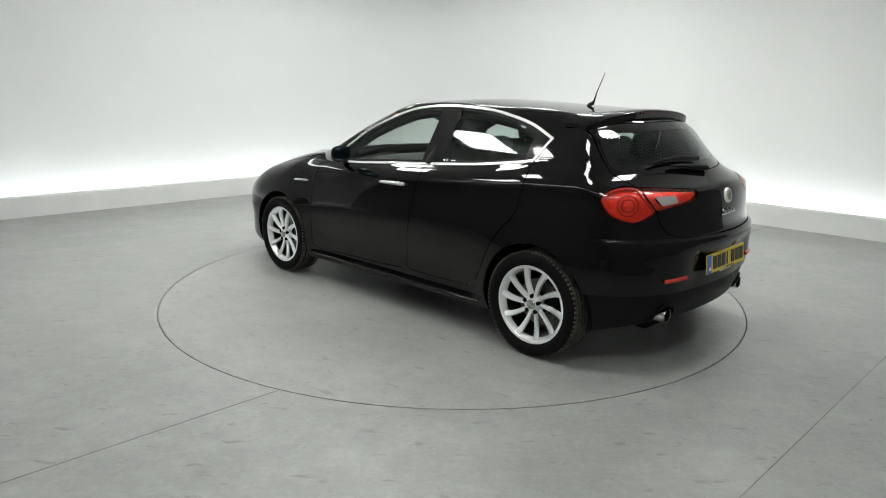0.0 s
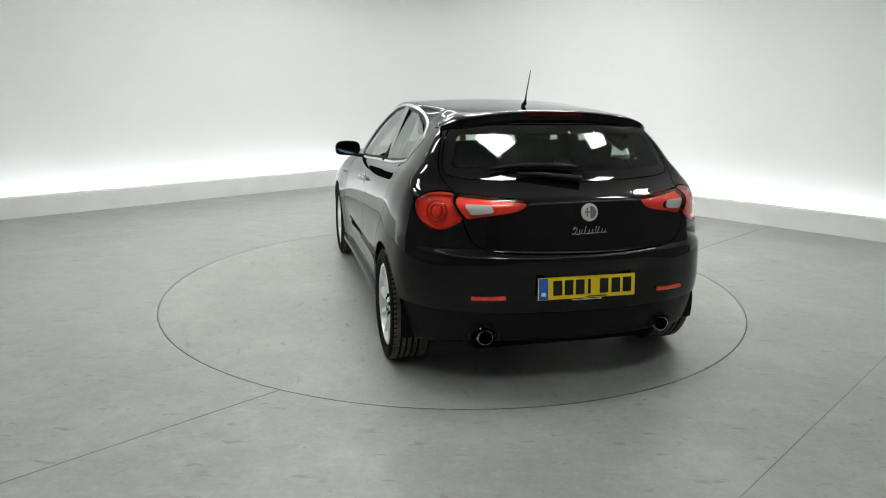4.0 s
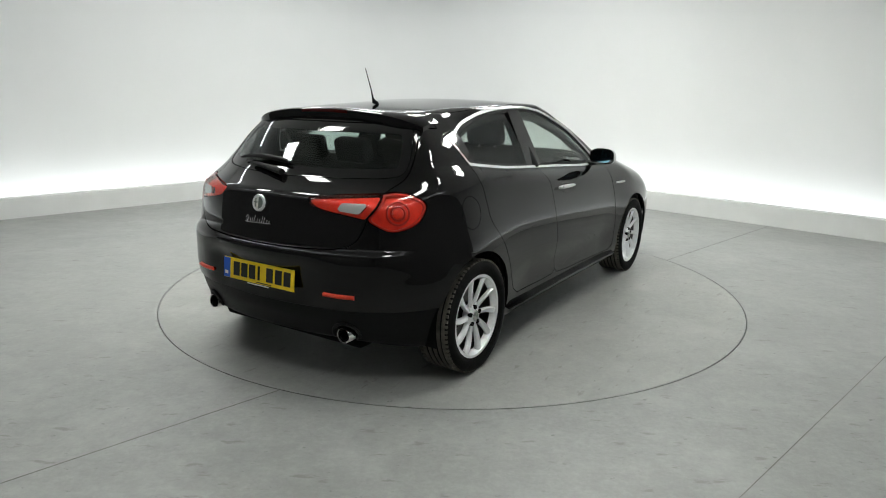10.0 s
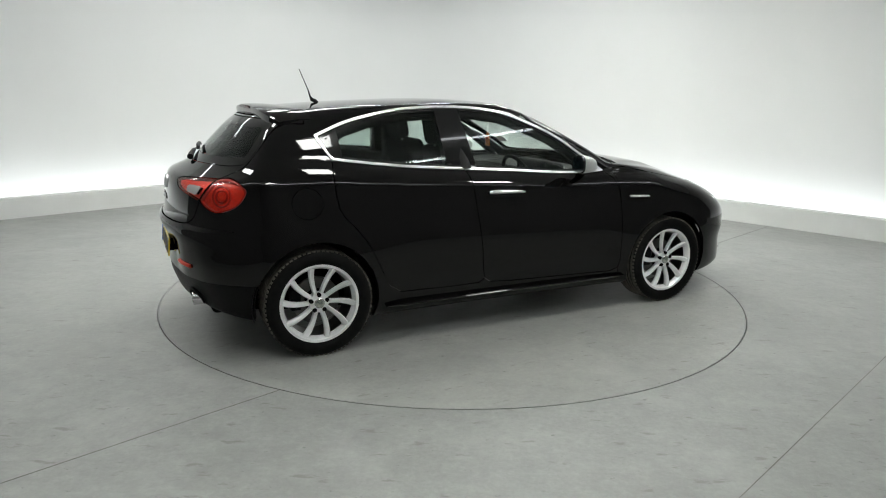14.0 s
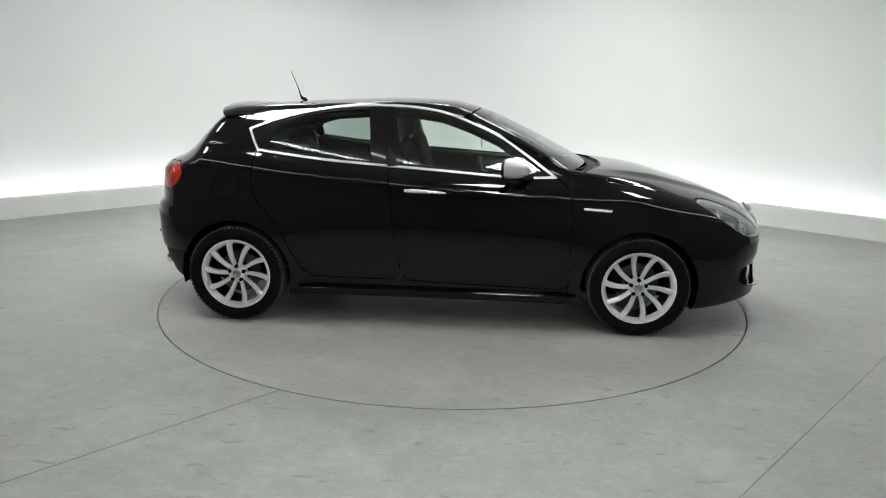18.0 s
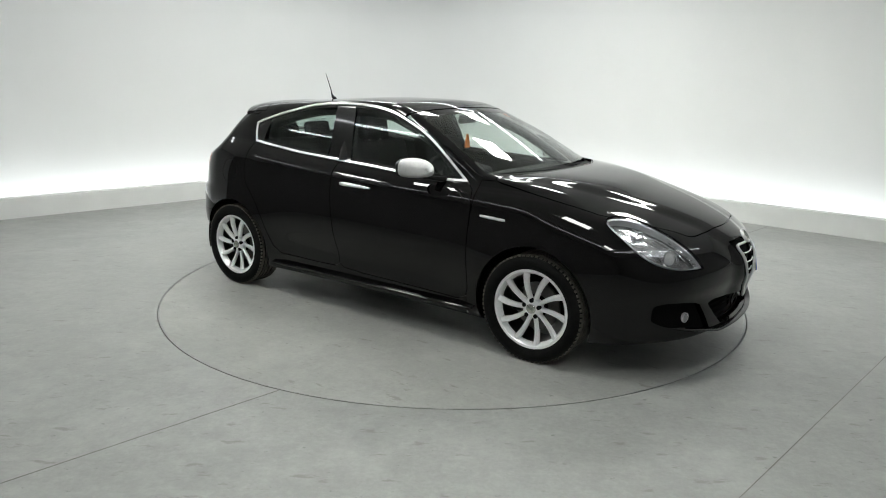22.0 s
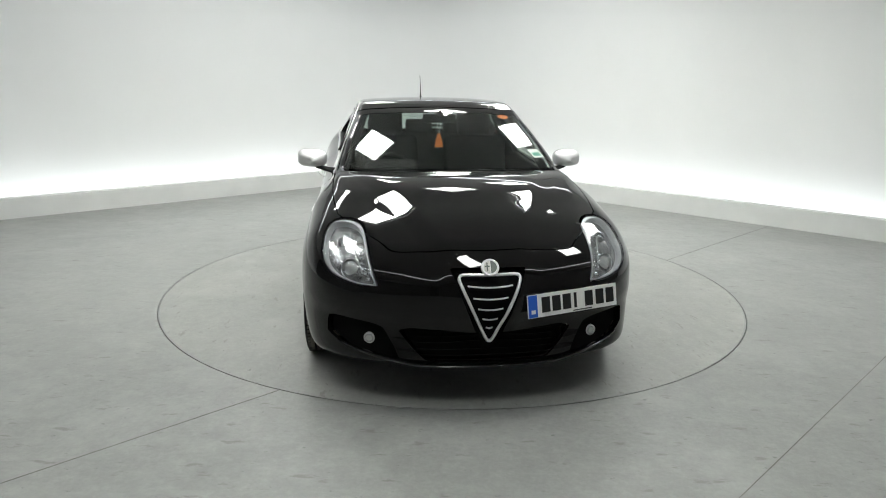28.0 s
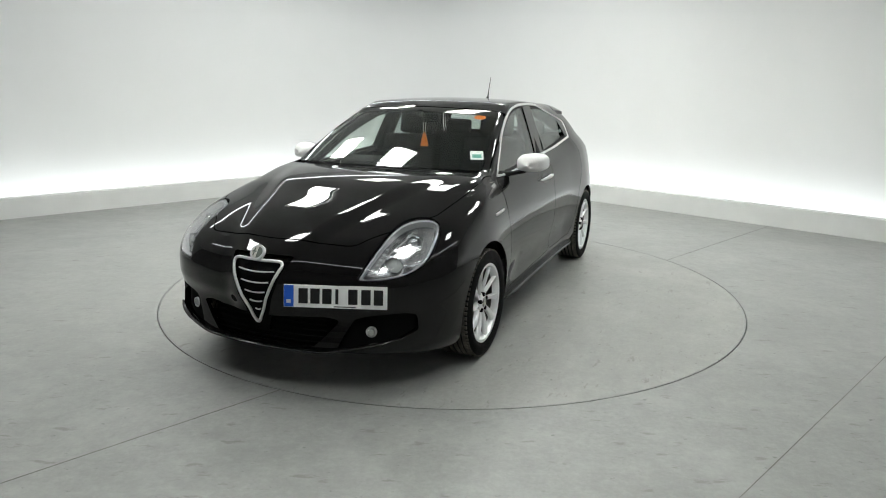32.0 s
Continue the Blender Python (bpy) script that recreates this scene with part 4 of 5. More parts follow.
def build_wheels():
    for x in (1.317, -1.317):
        for s in (1, -1):
            build_wheel((x, 0.895 * s, 0.317), s)
            # arch liner
            bm = bmesh.new()
            n = 28
            a0, a1 = radians(-12), radians(192)
            rr = 0.376
            ring = []
            for k in range(n + 1):
                a = a0 + (a1 - a0) * k / n
                ring.append([bm.verts.new((x + rr * math.cos(a), s * y, 0.317 + rr * math.sin(a))) for y in (0.87, 0.55)])
            for a, b in zip(ring, ring[1:]):
                bm.faces.new((a[0], b[0], b[1], a[1]))
            bm.faces.new([r[1] for r in ring])
            bmesh.ops.solidify(bm, geom=bm.faces[:], thickness=0.006)
            part("arch_liner", bm, TRIM_BLACK, car, "matt black wheel arch liner")


build_wheels()

# ---------------------------------------------------------------- turntable
def build_turntable():
    n = 96
    r = RING - 0.007
    ob = tagged(new("turntable"), "large round concrete turntable set flush in the floor", "turntable")
    ring = [(math.cos(2 * math.pi * k / n), math.sin(2 * math.pi * k / n)) for k in range(n)]
    part("disc", slab([(x * (r - 0.012), y * (r - 0.012)) for x, y in ring], -0.1, 0.0), CONCRETE_DISC, ob, "worn grey concrete disc")
    bm = bmesh.new()
    loops = [[bm.verts.new((x * q, y * q, z)) for x, y in ring] for q, z in ((r - 0.0115, -0.1), (r - 0.0115, 0.0005), (r, 0.0005), (r, -0.1))]
    for a, b in zip(loops, loops[1:]):
        for k in range(n):
            j = (k + 1) % n
            bm.faces.new((a[k], b[k], b[j], a[j]))
    part("rim", bm, CONCRETE, ob, "thin edge band of the disc")
    return ob


turntable = build_turntable()



# ---------------------------------------------------------------- fittings of the car
def skin_path(pts, way, lift):
    return [on_skin(q, way, lift)[0] for q in pts]


def front(y, z, lift=0.0):
    return on_skin((3.2, y, z), (-1, 0, 0), lift)


def rearward(y, z, lift=0.0):
    return on_skin((-3.2, y, z), (1, 0, 0), lift)


def beside(x, z, s, lift=0.0):
    return on_skin((x, 1.6 * s, z), (0, -s, 0), lift)


def over(x, y, lift=0.0):
    return on_skin((x, y, 2.2), (0, 0, -1), lift)


def emblem(q, n, r, parent, name):
    """A round badge of plain enamel shapes in a chrome ring."""
    b = part(name, lathe([(r, -0.004), (r, 0.006), (r * 0.94, 0.010), (r * 0.80, 0.010), (r * 0.78, 0.007), (0, 0.008)], 40, facing(q, n) @ pose(0, 0, 0, 90)), BRIGHT, parent, "round chrome badge with plain enamel halves", True)
    for nm, sx, mat in (("enamel", -1, PALE_ENAMEL), ("enamel", 1, DULL_ENAMEL)):
        pts = [(0.045 * r * sx, -0.70 * r)] + [(sx * 0.72 * r * math.sin(a * math.pi / 10), -0.72 * r * math.cos(a * math.pi / 10)) for a in range(1, 10)] + [(0.045 * r * sx, 0.70 * r)]
        part(nm, slab(pts if sx > 0 else pts[::-1], 0.008, 0.0105, facing(q, n)), mat, b)
    part("enamel_bar", box(0.14 * r, 1.0 * r, 0.003, facing(q, n) @ pose(-0.36 * r, 0, 0.011)), DULL_ENAMEL, b)
    part("enamel_bar", box(0.55 * r, 0.14 * r, 0.003, facing(q, n) @ pose(-0.36 * r, 0.05 * r, 0.0115)), DULL_ENAMEL, b)
    return b


def number_plate(m, w, h, mat, parent):
    """A flat plate in the pose m, with its blue band at local -x."""
    pl = part("number_plate", box(w, h, 0.008, m, 0.003), mat, parent, "number plate with black characters as bars and a blue band")
    part("blue_band", box(0.048, h - 0.006, 0.004, m @ pose(-(w / 2 - 0.027), 0, 0.005)), BLUE, pl, "blue band")
    part("band_mark", box(0.022, 0.018, 0.002, m @ pose(-(w / 2 - 0.027), -0.026, 0.0085)), PAPER, pl)
    xs = [-0.165, -0.105, -0.045, 0.005, 0.085, 0.150, 0.212]
    for k, x in enumerate(xs):
        wide = 0.014 if k == 3 else 0.046
        part("character_bar", box(wide, 0.074, 0.003, m @ pose(x + 0.005, 0.002, 0.0055)), INK, pl, "plain black bar")
    part("maker_bar", box(0.11, 0.005, 0.002, m @ pose(0.05, -h / 2 + 0.008, 0.0052)), INK, pl)
    return pl


def build_fittings():
    nose, tail, gate, doors = BODY["nose"], BODY["tail"], BODY["gate"], BODY["doors"]
    # --- grille: chrome V with cross bars
    def nose_line(y, z, lift):
        q = front(0.0, z, 0.0)[0]
        return Vector((q.x + lift - 0.9 * y * y, y, z))
    ring = smooth_ring([(-0.128, 0.688), (-0.146, 0.672), (-0.136, 0.640), (-0.075, 0.505), (-0.016, 0.382), (0.0, 0.370), (0.016, 0.382), (0.075, 0.505), (0.136, 0.640), (0.146, 0.672), (0.128, 0.688), (0.06, 0.689), (-0.06, 0.689)], 4)
    part("grille_surround", tube([nose_line(y, z, 0.006) for y, z in ring], 0.0078, 10, closed=True), BRIGHT, nose, "bright V-shaped grille surround", True)
    for z in (0.634, 0.580, 0.528, 0.477, 0.430):
        hw = 0.140 * (z - 0.36) / 0.31 - 0.016
        pts = [nose_line(hw * (k / 6 - 1), z + 0.006 * (k / 6 - 1) ** 2, -0.006) for k in range(13)]
        part("grille_bar", tube(pts, 0.0042, 8), BRIGHT, nose, "bright grille bar", True)
    q, n = Vector((2.232, 0, 0.722)), Vector((0.80, 0, 0.60))
    emblem(q, n, 0.043, car, "front_badge")
    # mesh slats in the lower intake
    for z in (0.275, 0.305, 0.335, 0.365, 0.39):
        pts = [front(y / 20, z, -0.045)[0] for y in range(-7, 8)]
        part("intake_slat", tube(pts, 0.004, 6), DARK, nose, "black intake slat")
    # lower lip
    pts = []
    for k in range(-15, 16):
        yy = 0.048 * k
        rise = max(abs(yy) - 0.36, 0.0)
        q = front(yy, 0.248 + 0.20 * rise, 0.0)[0]
        pts.append(q + Vector((0.012, 0, 0.004 * abs(yy) - 0.006)))
    part("front_lip", tube(pts, [0.006, 0.012, 0.018] + [0.022] * 25 + [0.018, 0.012, 0.006], 12, flat=0.38), GLOSS_BLACK, nose, "gloss black lower lip", True)
    for s in (1, -1):
        # fog lamps
        q, n = front(0.578 * s, 0.345, -0.030)
        m = facing(q, (0.95, 0.3 * s, 0)) @ pose(0, 0, 0, 90)
        fl = part("fog_lamp", lathe([(0.028, -0.03), (0.028, 0.002), (0.024, 0.004), (0.021, -0.002), (0, -0.004)], 32, m), SATIN, car, "small round fog lamp", True)
        part("lens", lathe([(0.0205, -0.002), (0.016, 0.005), (0, 0.008)], 28, m), CLEARBACK, fl, "frosted lamp lens", True)
    # --- front number plate, offset to one side
    ul, ur, ll, lr = (Vector(v) for v in ((2.250, 0.166, 0.588), (2.087, 0.675, 0.597), (2.265, 0.172, 0.473), (2.115, 0.671, 0.479)))
    mid = (ul + ur + ll + lr) / 4
    x = (ur + lr - ul - ll).normalized()
    y = (ul + ur - ll - lr)
    y = (y - x * y.dot(x)).normalized()
    m = Matrix.Translation(mid + x.cross(y) * 0.018) @ Matrix((x, y, x.cross(y))).transposed().to_4x4()
    number_plate(m, 0.52, 0.112, WHITEPLATE, car)
    part("plate_bracket", box(0.44, 0.09, 0.05, m @ pose(0, 0, -0.03), 0.005), TRIM_BLACK, nose, "black plate bracket")
    # --- rear number plate
    x = Vector((0, -1, 0))
    y = Vector((0.10, 0, 1)).normalized()
    m = Matrix.Translation((-2.063, 0.002, 0.585)) @ Matrix((x, y, x.cross(y))).transposed().to_4x4()
    number_plate(m, 0.525, 0.112, YELLOW, car)
    part("maker_strip", box(0.16, 0.005, 0.004, m @ pose(0.0, -0.063, 0.0)), PALE_ENAMEL, tail, "thin plate frame strip")
    part("plate_bracket", box(0.40, 0.07, 0.03, m @ pose(0, 0, -0.018), 0.005), DARK, tail, "black plate bracket")
    # --- tail details
    q, n = rearward(0, 0.955, 0.0)
    emblem(q, n, 0.044, car, "rear_badge")
    q, n = rearward(-0.003, 0.866, 0.002)
    m = facing(q, n)
    sc = part("script_mark", tube([(-0.098, -0.010, 0), (-0.090, -0.016, 0), (-0.078, -0.006, 0), (-0.070, 0.014, 0), (-0.080, 0.019, 0), (-0.092, 0.008, 0)], 0.0028, 8, m), CHROME, car, "chrome script drawn as plain strokes", True)
    for k, (xx, hh) in enumerate(((-0.058, 0.018), (-0.044, 0.020), (-0.026, 0.034), (-0.006, 0.018), (0.012, 0.020), (0.030, 0.032), (0.044, 0.032), (0.064, 0.018), (0.080, 0.016))):
        part("stroke", box(0.005, hh, 0.004, m @ pose(xx, -0.010 + hh / 2, 0, 0, 0, -16), 0.0012), CHROME, sc)
    part("stroke", box(0.17, 0.0045, 0.004, m @ pose(0.005, -0.012, 0, 0, 0, 2), 0.001), CHROME, sc)
    for s in (1, -1):
        pts = [rearward(s * (0.415 + 0.162 * k / 6), 0.536 - 0.004 * k / 6, 0.002)[0] for k in range(7)]
        part("reflector", tube(pts, 0.0125, 8, flat=0.9), REDBACK, tail, "red bumper reflector", True)
        m = Matrix.Translation((-1.968, 0.496 * s, 0.318)) @ pose(0, 0, 0, 0, 0, 90)
        ex = part("exhaust_tip", lathe([(0.033, -0.30), (0.039, -0.20), (0.041, 0.0), (0.039, 0.004), (0.036, 0.002), (0.034, -0.02), (0.033, -0.25)], 36, m, closed=True), CHROME, car, "round chrome exhaust tip", True)
        ring = [rearward(0.496 * s + 0.066 * math.cos(a * math.pi / 16), 0.318 + 0.060 * math.sin(a * math.pi / 16), -0.002)[0] for a in range(-2, 19)]
        part("exhaust_surround", tube(ring, [0.003] + [0.011] * 19 + [0.003], 8, flat=0.8), TRIM_BLACK, tail, "raised black lip over the exhaust cut-out", True)
        part("pipe_bore", lathe([(0.033, -0.12), (0.0, -0.115)], 24, m), DARK, ex)
    part("rear_silencer", box(0.30, 1.05, 0.12, pose(-1.72, 0, 0.27), 0.04, 4), DARK, car, "dark rear silencer under the boot floor", True)
    # --- roof spoiler
    bm = bmesh.new()
    rows = []
    ns = 40
    for k in range(ns + 1):
        s = 2 * k / ns - 1
        yy = 0.612 * s
        e = abs(s)
        xt = -1.532 + 0.030 * e ** 2 + 0.060 * e ** 8
        zt = 1.427 - 0.055 * e ** 2 - 0.030 * e ** 8
        a = over(-1.30 + 0.05 * e ** 4, yy * (1 - 0.05 * e ** 3), 0.002)[0]
        b = Vector((xt + 0.11, yy * (1 - 0.04 * e ** 3), zt * 0.5 + a.z * 0.5 + 0.006))
        hgt = 0.087 - 0.012 * e ** 2 - 0.020 * e ** 10
        row = [a, b, Vector((xt + 0.012, yy, zt)), Vector((xt, yy, zt - 0.006)), Vector((xt + 0.006, yy, zt - hgt + 0.006)), Vector((xt + 0.016, yy, zt - hgt)), Vector((xt + 0.13, yy, zt - hgt + 0.002)), a - Vector((0.0, 0, 0.05))]
        rows.append([bm.verts.new(v) for v in row])
    for a, b in zip(rows, rows[1:]):
        for j in range(8):
            bm.faces.new((a[j], a[(j + 1) % 8], b[(j + 1) % 8], b[j]))
    bm.faces.new(rows[0])
    bm.faces.new(rows[-1][::-1])
    part("roof_spoiler", bm, PAINT, gate, "glossy black roof spoiler", True)
    bm = bmesh.new()
    lo, hi = [], []
    for k in range(13):
        yy = 0.17 * (k / 6 - 1)
        e = abs(yy / 0.605)
        xt = -1.532 + 0.030 * e ** 2
        lo.append(bm.verts.new((xt - 0.003, yy, 1.403 - 0.055 * e ** 2)))
        hi.append(bm.verts.new((xt - 0.005, yy, 1.418 - 0.055 * e ** 2)))
    for k in range(12):
        bm.faces.new((lo[k], lo[k + 1], hi[k + 1], hi[k]))
    bmesh.ops.solidify(bm, geom=bm.faces[:], thickness=0.006)
    part("high_brake_light", bm, DEEPRED, gate, "dark red high-level brake light")
    # --- aerial
    base = over(-1.08, 0, 0)[0]
    ae = part("aerial", tube([base + Vector((0.035, 0, -0.002)), base + Vector((0.015, 0, 0.010)), base + Vector((-0.008, 0, 0.018)), base + Vector((-0.020, 0, 0.040)), Vector((-1.112, 0, 1.52)), Vector((-1.166, 0, 1.648))],
                             [0.006, 0.013, 0.013, 0.006, 0.0035, 0.0022], 10), TRIM_BLACK, car, "black whip aerial", True)
    # --- rear wiper
    pts = [rearward(y, z, 0.024)[0] for y, z in ((0.425, 1.126), (0.33, 1.140), (0.237, 1.146), (0.12, 1.145), (0.0, 1.138), (-0.01, 1.132))]
    wp = part("rear_wiper", tube(pts, [0.005, 0.009, 0.012, 0.013, 0.011, 0.006], 10, flat=1.1), TRIM_BLACK, car, "black rear wiper blade", True)
    pts = [rearward(y, z, 0.020)[0] for y, z in ((0.30, 1.112), (0.2, 1.108), (0.08, 1.096), (-0.015, 1.084))]
    part("wiper_arm", tube(pts, [0.006, 0.014, 0.017, 0.020], 10, flat=0.9), TRIM_BLACK, wp, "black wiper arm", True)
    # --- windscreen wipers and scuttle
    for y0, y1 in ((-0.05, -0.62), (0.60, 0.04)):
        pts = [over(1.068 - 0.31 * (y0 + (y1 - y0) * k / 8) ** 2 - 0.02 * k / 8, y0 + (y1 - y0) * k / 8, -0.004 - 0.010 * (1 - k / 8))[0] for k in range(9)]
        part("wiper", tube(pts, [0.003] + [0.0048] * 7 + [0.003], 8), TRIM_BLACK, car, "black windscreen wiper", True)
    # --- side fittings
    for s in (1, -1):
        d = doors["fleft" if s > 0 else "fright"]
        # handle
        pts = []
        for k in range(9):
            t = k / 8
            pts.append(beside(-0.186 + 0.262 * t, 0.896 - 0.010 * t, s, 0.010 + 0.024 * math.sin(math.pi * min(1, t * 1.05)) ** 0.5)[0])
        part("door_handle", tube(pts, [0.012, 0.016, 0.016, 0.015, 0.014, 0.013, 0.012, 0.010, 0.006], 10, flat=0.85), BRIGHT, d, "satin chrome door handle", True)
        q, n = beside(-0.06, 0.888, s, -0.004)
        part("handle_cup", lathe([(0.055, 0.0), (0.052, 0.005), (0.0, 0.0052)], 28, facing(q, n) @ Matrix.Diagonal((1.4, 0.75, 1, 1)) @ pose(0, 0, 0, 90)), GLOSS_BLACK, d, "dark handle cup")
        q, n = beside(-0.168, 0.896, s, 0.034)
        part("key_lock", lathe([(0.009, -0.004), (0.009, 0.003), (0, 0.003)], 16, facing(q, n) @ pose(0, 0, 0, 90)), SATIN, d, "round key lock")
        # wing badge bar
        pts = [beside(0.948 + 0.172 * k / 6, 0.812 - 0.008 * k / 6, s, 0.002)[0] for k in range(7)]
        part("wing_badge", tube(pts, [0.008] + [0.0095] * 5 + [0.008], 8, flat=0.9), BRIGHT, car, "slim chrome wing badge", True)
        # sill
        pts = [beside(-0.90 + 1.82 * k / 16, 0.246, s, 0.010)[0] for k in range(17)]
        part("side_skirt", tube(pts, [0.012] + [0.034] * 15 + [0.012], 12, flat=0.34), PAINT, car, "gloss black side skirt", True)
        # door mirror: silver shell in front, dark housing behind, glass set into it
        mir = part("door_mirror", mirror_shell(s, [0.09, 0.2, 0.32, 0.42, 0.55, 0.68, 0.80, 0.90, 0.97, 1.0]), SATIN, car, "satin silver door mirror", True)
        bm = tube([(0.60, 0.745 * s, 0.985), (0.575, 0.80 * s, 0.993), (0.535, 0.87 * s, 1.008)], [0.036, 0.026, 0.024], 12, flat=0.6)
        part("mirror_arm", bm, TRIM_BLACK, mir, "black mirror arm", True)
        part("mirror_frame", mirror_shell(s, [-0.03, 0.0, 0.04, 0.085]), GLOSS_BLACK, mir, "gloss black mirror housing", True)
        part("mirror_glass", mirror_shell(s, [-0.045, -0.028], 0.76), MIRRORGLASS, mir, "blue-tinted mirror glass", True)
        # headlamp inside
        lamp = [o for o in car.children if o.name.split(".")[0] == "headlamp"][0 if s > 0 else 1]
        def lamp_at(u, z, lift):
            a = u / 0.72
            return on_skin((1.2 + 1.9 * math.cos(a), 1.9 * math.sin(a) * s, z), (-math.cos(a), -math.sin(a) * s, 0), lift)
        for u, z, r in ((0.490, 0.700, 0.042), (0.585, 0.800, 0.034)):
            q, n = lamp_at(u, z, -0.050)
            m = facing(q, Vector((0.85, 0.4 * s, 0.15))) @ pose(0, 0, 0, 90)
            pj = part("projector", lathe([(r * 1.25, -0.01), (r * 1.3, 0.014), (r * 1.1, 0.018), (r, 0.004), (r * 0.98, 0.0)], 32, m), REFLECTOR, lamp, "chrome lamp ring", True)
            part("bulb_lens", lathe([(r, 0.0), (r * 0.8, 0.016), (r * 0.4, 0.026), (0, 0.028)], 28, m), CLEARBACK if u < 0.5 else REFLECTOR, lamp, "round projector lens", True)
        for k in range(6):
            t = k / 5
            q, n = lamp_at(0.402 + 0.070 * t, 0.650 + 0.105 * t, -0.012)
            part("led_cell", box(0.015, 0.013, 0.012, facing(q, n), 0.003), REFLECTOR, lamp, "small square light cell")
        pts = [lamp_at(u, z, -0.026)[0] for u, z in ((0.43, 0.672), (0.455, 0.715), (0.50, 0.762), (0.56, 0.80), (0.60, 0.83))]
        part("lamp_blade", tube(pts, [0.003, 0.005, 0.006, 0.005, 0.003], 8), CHROME, lamp, "chrome lamp blade", True)
        rl = [o for o in car.children if o.name.split(".")[0] == "tail_lamp"][0 if s > 0 else 1]
        a = 0.628 / 0.72
        q, n = on_skin((-1.2 - 1.9 * math.cos(a), 1.9 * math.sin(a) * s, 0.945), (math.cos(a), -math.sin(a) * s, 0), -0.016)
        for r, mat in ((0.056, RINGRED), (0.034, RINGRED)):
            part("lamp_ring", lathe([(r + 0.005, 0), (r + 0.002, 0.007), (r - 0.002, 0.007), (r - 0.005, 0)], 36, facing(q, n) @ pose(0, 0, 0, 90), closed=True), mat, rl, "dark red ring", True)
        part("bulb_dome", lathe([(0.028, 0.0), (0.024, 0.007), (0.012, 0.011), (0, 0.012)], 28, facing(q, n) @ pose(0, 0, 0, 90)), REDBACK, rl, "red domed lens", True)
    # fuel flap, on the right side
    ring = []
    for k in range(32):
        a = 2 * math.pi * k / 32
        ring.append(beside(-1.362 + 0.088 * math.cos(a), 0.900 + 0.086 * math.sin(a), -1, -0.001)[0])
    part("fuel_flap", tube(ring, 0.0026, 6, closed=True), DARK, car, "thin gap round the fuel flap")
    # screen stickers
    q, n = front(0.462, 1.350, -0.011)
    part("sticker", lathe([(0.042, -0.001), (0.042, 0.001), (0, 0.001)], 24, facing(q, n) @ Matrix.Diagonal((1, 0.75, 1, 1)) @ pose(0, 0, 0, 90)), ORANGE, car, "round orange windscreen sticker")
    q, n = front(0.605, 1.125, -0.011)
    st = part("sticker", box(0.085, 0.095, 0.002, facing(q, n), 0.0005), PAPER, car, "white sticker with green print on the windscreen")
    part("print", box(0.060, 0.040, 0.001, facing(q, n) @ pose(0, -0.012, 0.002)), GREEN, st, "green print")
    for y, w in ((0.02, 0.09), (-0.13, 0.16)):
        q, n = rearward(y, 1.320, -0.004)
        part("window_label", box(w, 0.020, 0.001, facing(q, n)), PAPER, gate, "white paper label strip")


def mirror_shell(s, depths, size=1.0):
    """Slices of a domed shell: depth 0 is the open rear edge, 1 the front of the dome."""
    bm = bmesh.new()
    n, rows = 36, []
    for u in depths:
        k = max(1 - max(u, 0) ** 2.3, 0.0) ** (1 / 2.3) if u < 1 else 0.02
        if u < 0:
            k = 1 - 6 * u * u
        row = []
        for j in range(n):
            a = 2 * math.pi * j / n
            c, d = math.cos(a), math.sin(a)
            yy = math.copysign(abs(c) ** 0.62, c) * 0.102 * size
            zz = math.copysign(abs(d) ** 0.62, d) * (0.064 if d > 0 else 0.054) * size * (1.0 - 1.1 * max(-yy, 0) if d > 0 else 1.0 - 0.8 * max(yy, 0))
            row.append(bm.verts.new((0.452 + 0.145 * u - 0.28 * yy * (1 - 0.5 * max(u, 0)), s * (0.906 + yy * k), 1.058 + zz * k - 0.012 * max(u, 0))))
        rows.append(row)
    for a, b in zip(rows, rows[1:]):
        for j in range(n):
            bm.faces.new((a[j], a[(j + 1) % n], b[(j + 1) % n], b[j]))
    bm.faces.new(rows[0])
    bm.faces.new(rows[-1][::-1])
    return bm


build_fittings()



# ---------------------------------------------------------------- interior
def cushion(sx, sy, sz, m, r=0.05):
    bm = box(sx, sy, sz, m, min(r, sx * 0.45, sy * 0.45, sz * 0.45), 4)
    return bm


def seat(x, y):
    st = part("seat", cushion(0.50, 0.50, 0.16, pose(x + 0.12, y, 0.56)), FABRIC, car, "charcoal cloth front seat", True)
    part("backrest", cushion(0.14, 0.50, 0.62, pose(x - 0.20, y, 0.86, 0, -16)), FABRIC, st, "charcoal cloth backrest", True)
    part("headrest", cushion(0.10, 0.27, 0.20, pose(x - 0.335, y, 1.265, 0, -10), 0.045), FABRIC, st, "charcoal headrest", True)
    for d in (-0.06, 0.06):
        part("headrest_post", tube([(x - 0.295, y + d, 1.08), (x - 0.32, y + d, 1.2)], 0.007, 8), SATIN, st, "metal headrest post")


